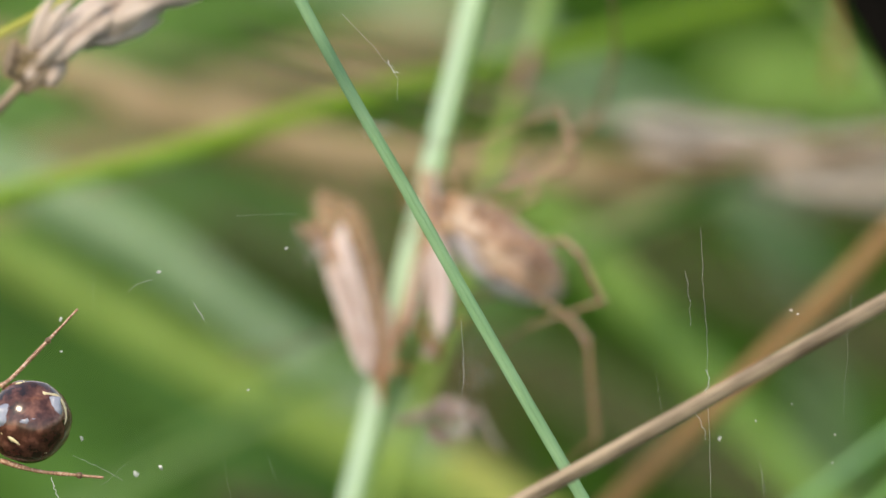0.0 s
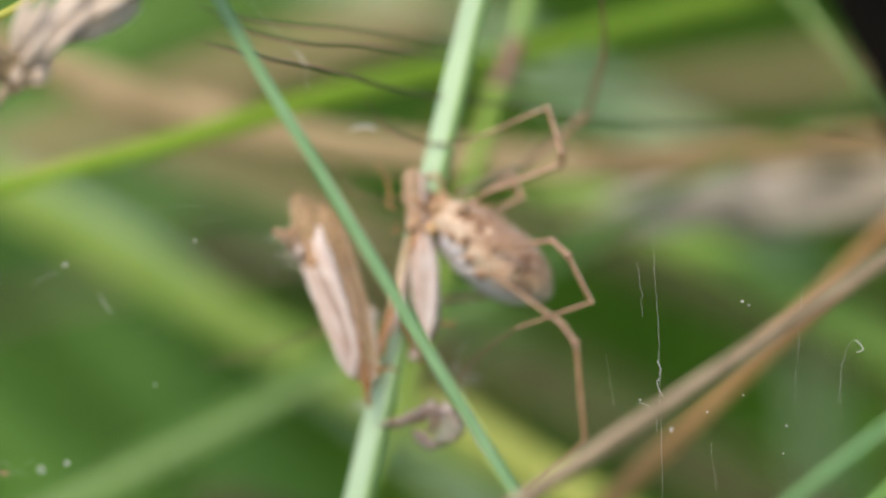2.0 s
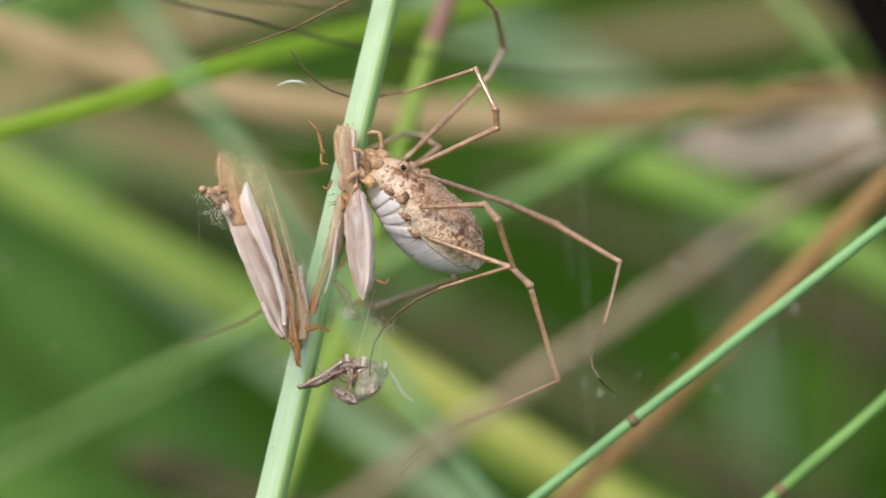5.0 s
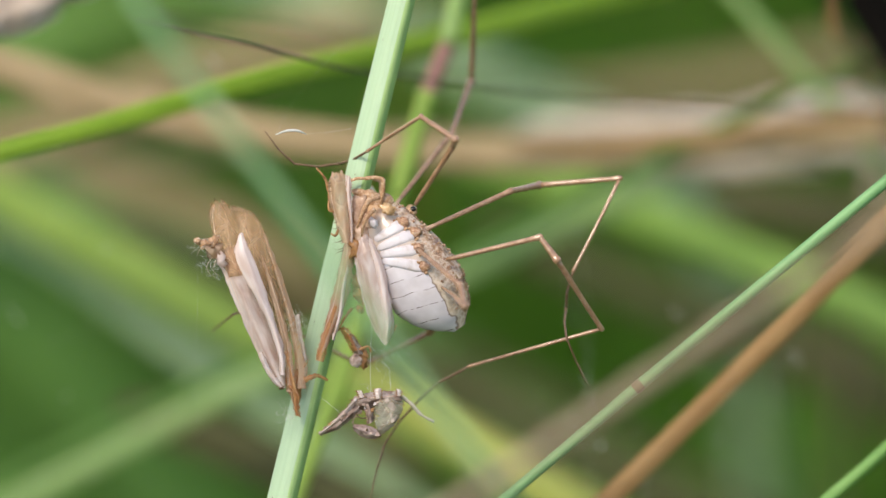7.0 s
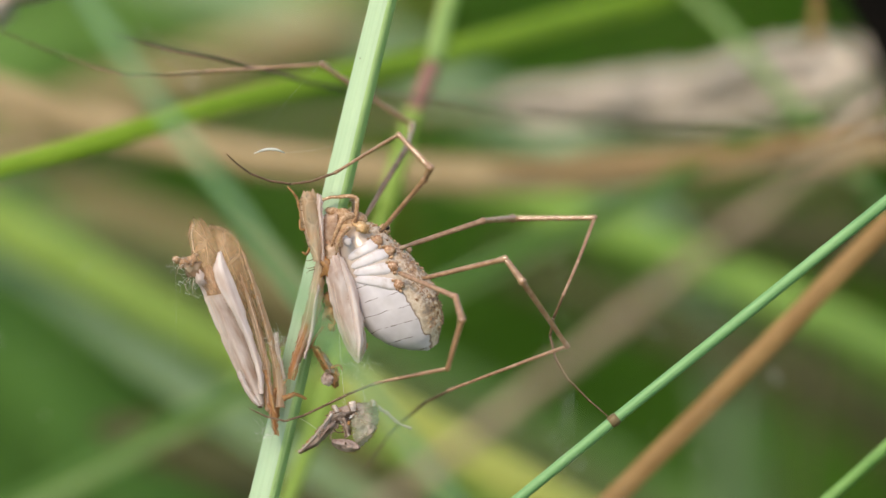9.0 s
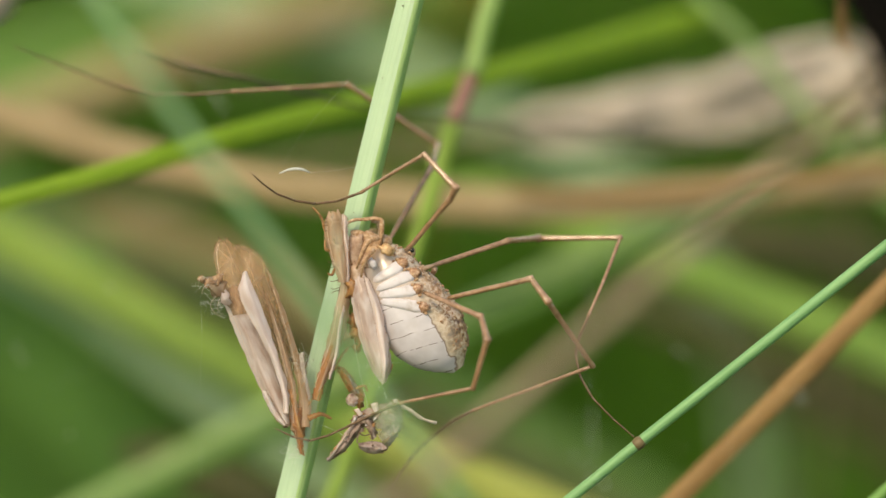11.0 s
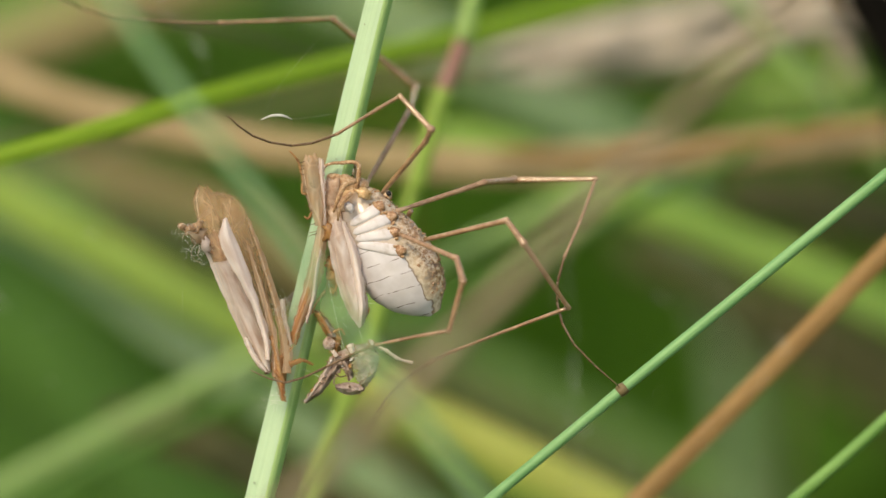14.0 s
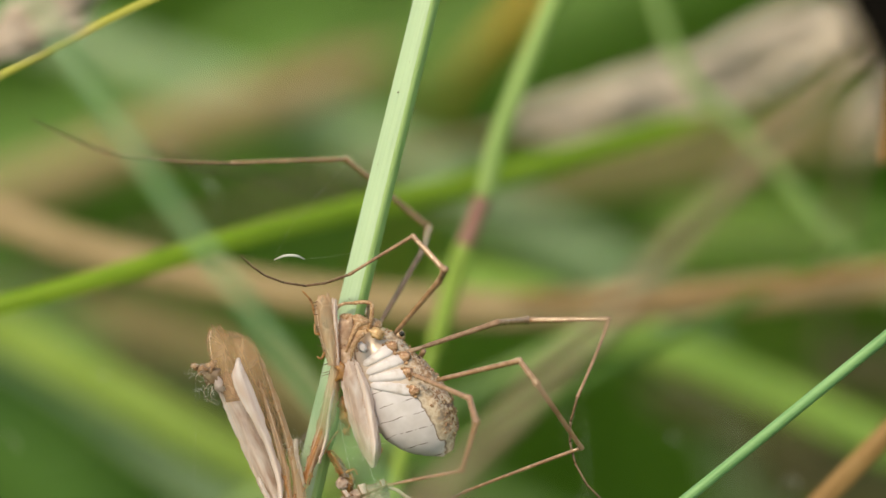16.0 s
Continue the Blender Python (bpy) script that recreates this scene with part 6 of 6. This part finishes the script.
    sway(strand_red, [(0, 5, 1), (0.5, 0, 3.2), (1, 4, -4.6), (1.5, -2, -6.4), (2, -3, -12.1), (2.5, 0, -8.9), (4.7, 0, -8), (6.8, 0, -38), (8.2, 0, -36), (10.3, 0, -22), (12.5, 0, 0), (16, 0, 18)])
    sway(brown_leaf, [(0, -55, -129), (0.5, -46.7, -100.3), (1, -29.3, -81.7), (1.5, -22, -57), (2, -23, -56.8), (2.5, -20, -47.5), (4.7, -20, -20), (7, -20, -10), (12.5, 0, 0), (16, 0, 10)])
    sway(sheet_spider, near)
    sway(silk, near)
    sway(silk_side, [(0, 5, 11), (0.5, -15, 13, 3), (1, -26, 5, 6), (1.5, -47, 3, 9), (2, -58, -3, 10), (2.5, -60, 0, 11), (3.5, -60, 0, 11), (4.7, -70, 0, 8), (7, -70, 0), (16, -70, 0)])
    sway(brown, [(0, 5, 37, -4, 0.6), (0.5, 0, 38.7, -5, -0.9), (1, 4, 30.3, -6, -2.5), (1.5, -2, 28, -7, -4), (2, -3, 9.5, -8.7, -4.2), (2.5, 0, 0, -10.4, -4.4), (4.7, 0, -55, -18, -5.4), (6.8, 0, -5, -18, -4), (8.2, 0, -78, -22, -7), (10.3, -10, -195, -23, -11), (12.5, -25, -255, -24, -14), (15, -30, -320, -24, -16.5), (16, -30, -335, -24, -17)], (1071, 820))
    sway(held, [(0, 5, 361, 14), (0.5, 0, 363.7, 13.7), (1, 4, 356.4, 13.4), (1.5, -2, 355.1, 13.1), (2, -3, 349.9, 12.9), (2.5, 0, 353.6, 12.6), (3.5, 0, 355, 12), (4, 0, 335, 9), (4.5, 0, 232, 4), (4.7, 0, 178, 3), (6.8, 0, -40, 0, -1.7), (7.5, 0, -24, 0, -1.6), (8.2, 0, -14, 0, -1.2), (10.3, 0, 2, 0, -0.7), (12.5, 0, 0, 0, -0.6), (14.5, 0, 2, 0, -1.4), (16, 0, 18, 0, -1.2)], (1500, 523))
    sway(jointed, [(0, -38, -7), (0.5, -43, -5), (1, -39, -13), (1.5, -45, -15), (2, -46, -21), (2.5, -43, -18), (4.7, -43, -18), (7, -47, -17), (8.2, -38, -18), (10.3, -20, -18), (11, -9, -30), (12.5, 0, 0), (15, 15, 12), (16, 22, 36)])
    sway(seedhead, [(0, 5, 11, -9, -2), (0.5, 0, 13, -7, -8), (1, 4, 7.5, -6.2, -8), (1.5, -2, 8, -5.5, -8), (2, -3, 4.5, -4.8, -8), (2.5, 0, 10, -4, -8), (3.5, 0, 22, 0, -8), (4.7, 0, 12, 0, -6), (6.8, 0, 0), (8.2, -40, -30), (10.3, -90, -70), (16, -120, -120)], (10, 150))
    sway(caddisfly, [(0, 0, 8), (4.7, 4, 8), (6.8, 22, 4), (8, 12, 2), (10.3, 8, 5), (11.2, 8, 5), (12, 0, 0), (16, 0, 0)])
    hinge = at(610, 535, 0.2) - SWAY[caddisfly.name]
    for ob in (flap, gleam):
        walk(ob, [(t, Matrix.Translation(hinge) @ Matrix.Rotation(radians(g), 4, "Y") @ Matrix.Translation(-hinge)) for t, g in ((0, 10), (4.7, 9), (6.8, 1), (8, 0), (16, 0))])
    for ob in (stub, rim_fold):
        walk(ob, [(t, Matrix.Translation(Vector((dx * UNIT, 0, 0)) * 0.001)) for t, dx in ((0, 26), (4.5, 26), (6.8, 0), (16, 0))])
    sway(drooping, [(0, 65, 301, -17, 25), (0.5, 60, 305, -17, 25), (1, 64, 378, -17, 16), (1.5, 58, 342, -13, 11), (2, 57, 326, -9, 8), (2.5, 60, 344.5, -3, 11), (3, 60, 360, 0, 14), (4, 60, 335, 0, 14), (4.7, 60, 315, 0, 16), (6.9, 39, 243, 0, 15), (7.5, 33, 160, 0, 13), (8.1, 26, 139, 0, 13), (10.5, 0, 81, 0, 6), (11.5, 0, 69, 0, 7), (12.5, 0, 21, 0, 2), (13.5, 0, 55, 0, 5), (14.5, 0, 20, 0, 6), (15.3, 0, -36, 0, 3), (16, 0, -149)], (1362, 110))
    sway(low_green, [(0, 5, -65), (0.5, 0, -63), (1, 4, -71), (1.5, -2, -73), (2, -3, -79), (2.5, 0, -76), (4.7, 0, -54), (6.8, 0, -105), (8.2, 0, -90), (10.3, 0, -34), (12.5, 0, 0), (16, 0, 10)])
    sway(thin_yellow, [(0, 5, 73, -16), (0.5, 0, 76.2, -15.2), (1, 4, 69.4, -14.4), (1.5, -2, 68.6, -13.6), (2, -3, 63.8, -12.8), (2.5, 0, 68, -12), (3.5, 0, 60, -6), (4.7, 0, 40), (12.5, 0, 0), (16, 0, 0)])
    sway(side_head, [(0, 65, 201), (0.5, 60, 204.1), (1, 64, 197.1), (1.5, 58, 196.2), (2, 57, 191.3), (2.5, 60, 195.3), (4.7, 60, 200), (6.8, 40, 200), (8.2, 20, 150), (10.3, 0, 60), (12.5, 0, 0), (15, 0, -40), (16, 0, -125)])
    sway(band_yellow, [(0, 5, 211), (0.5, 0, 183), (1, 4, 150), (1.5, -2, 103), (2, -3, 69.5), (2.5, 0, 45), (3.5, 0, 42), (4.7, 0, 40), (6.8, 0, -8), (8.2, 0, -20), (12.5, 0, 0), (16, 0, 0)])
    sway(AWNS[0], [(0, 5, 71, -3), (0.5, 0, 73, -5), (1, 4, 65, -7), (1.5, -2, 63, -9), (2, -3, 57, -11), (2.5, 0, 60, -9.5), (3, 0, 60, -8), (3.5, 0, 60, -6), (4.7, 0, 58, -2), (6.8, 0, 5), (10.3, 0, 0), (11.5, 0, 0, 6), (16, 0, 10, 14)])
    sway(AWNS[1], [(0, 5, 23, -3), (0.5, 0, 25, -5), (1, 4, 17, -7), (1.5, -2, 15, -9), (2, -3, 9, -11), (2.5, 0, 12, -9.5), (3, 0, 12, -8), (3.5, 0, 12, -6), (4.7, 0, 12), (6.8, 0, -10, 12), (10.3, 0, 0, 26), (16, 0, 0, 30)])
    sway(AWNS[2], [(0, 5, 23, -3), (0.5, 0, 25, -5), (1, 4, 17, -7), (1.5, -2, 15, -9), (2, -3, 9, -11), (2.5, 0, 12, -9.5), (3, 0, 12, -8), (3.5, 0, 12, -6), (4.7, 0, 12), (6.8, 0, -10, 12), (10.3, 0, 0, 26), (16, 0, 0, 30)])
    sway(remains, [(0, -6, 92, 0, 34), (4.0, -4, 90, 0, 34), (4.7, -28, 86, 0, 30), (6.8, 8, 52, 0, 14), (8.0, 4, 57, 0, 14), (8.2, 4, 55, 0, 13), (10.3, 5, 20, 0, 3), (12, 0, 2), (16, -8, 0)], (645, 795))
    # follows the camera path, so the dark object keeps to the view's corner
    sway(dark_edge, [(t, 345 - (x - 784) * (1 + b / REACH) - 784 + 1.2 * b + (30 if t < 0.3 else 85 if t < 0.8 else 20 if t < 1.2 else 0), 545 - (y - 441) * (1 + b / REACH) - 441 - 0.7 * b) for t, x, y, b in PATH])


motions()
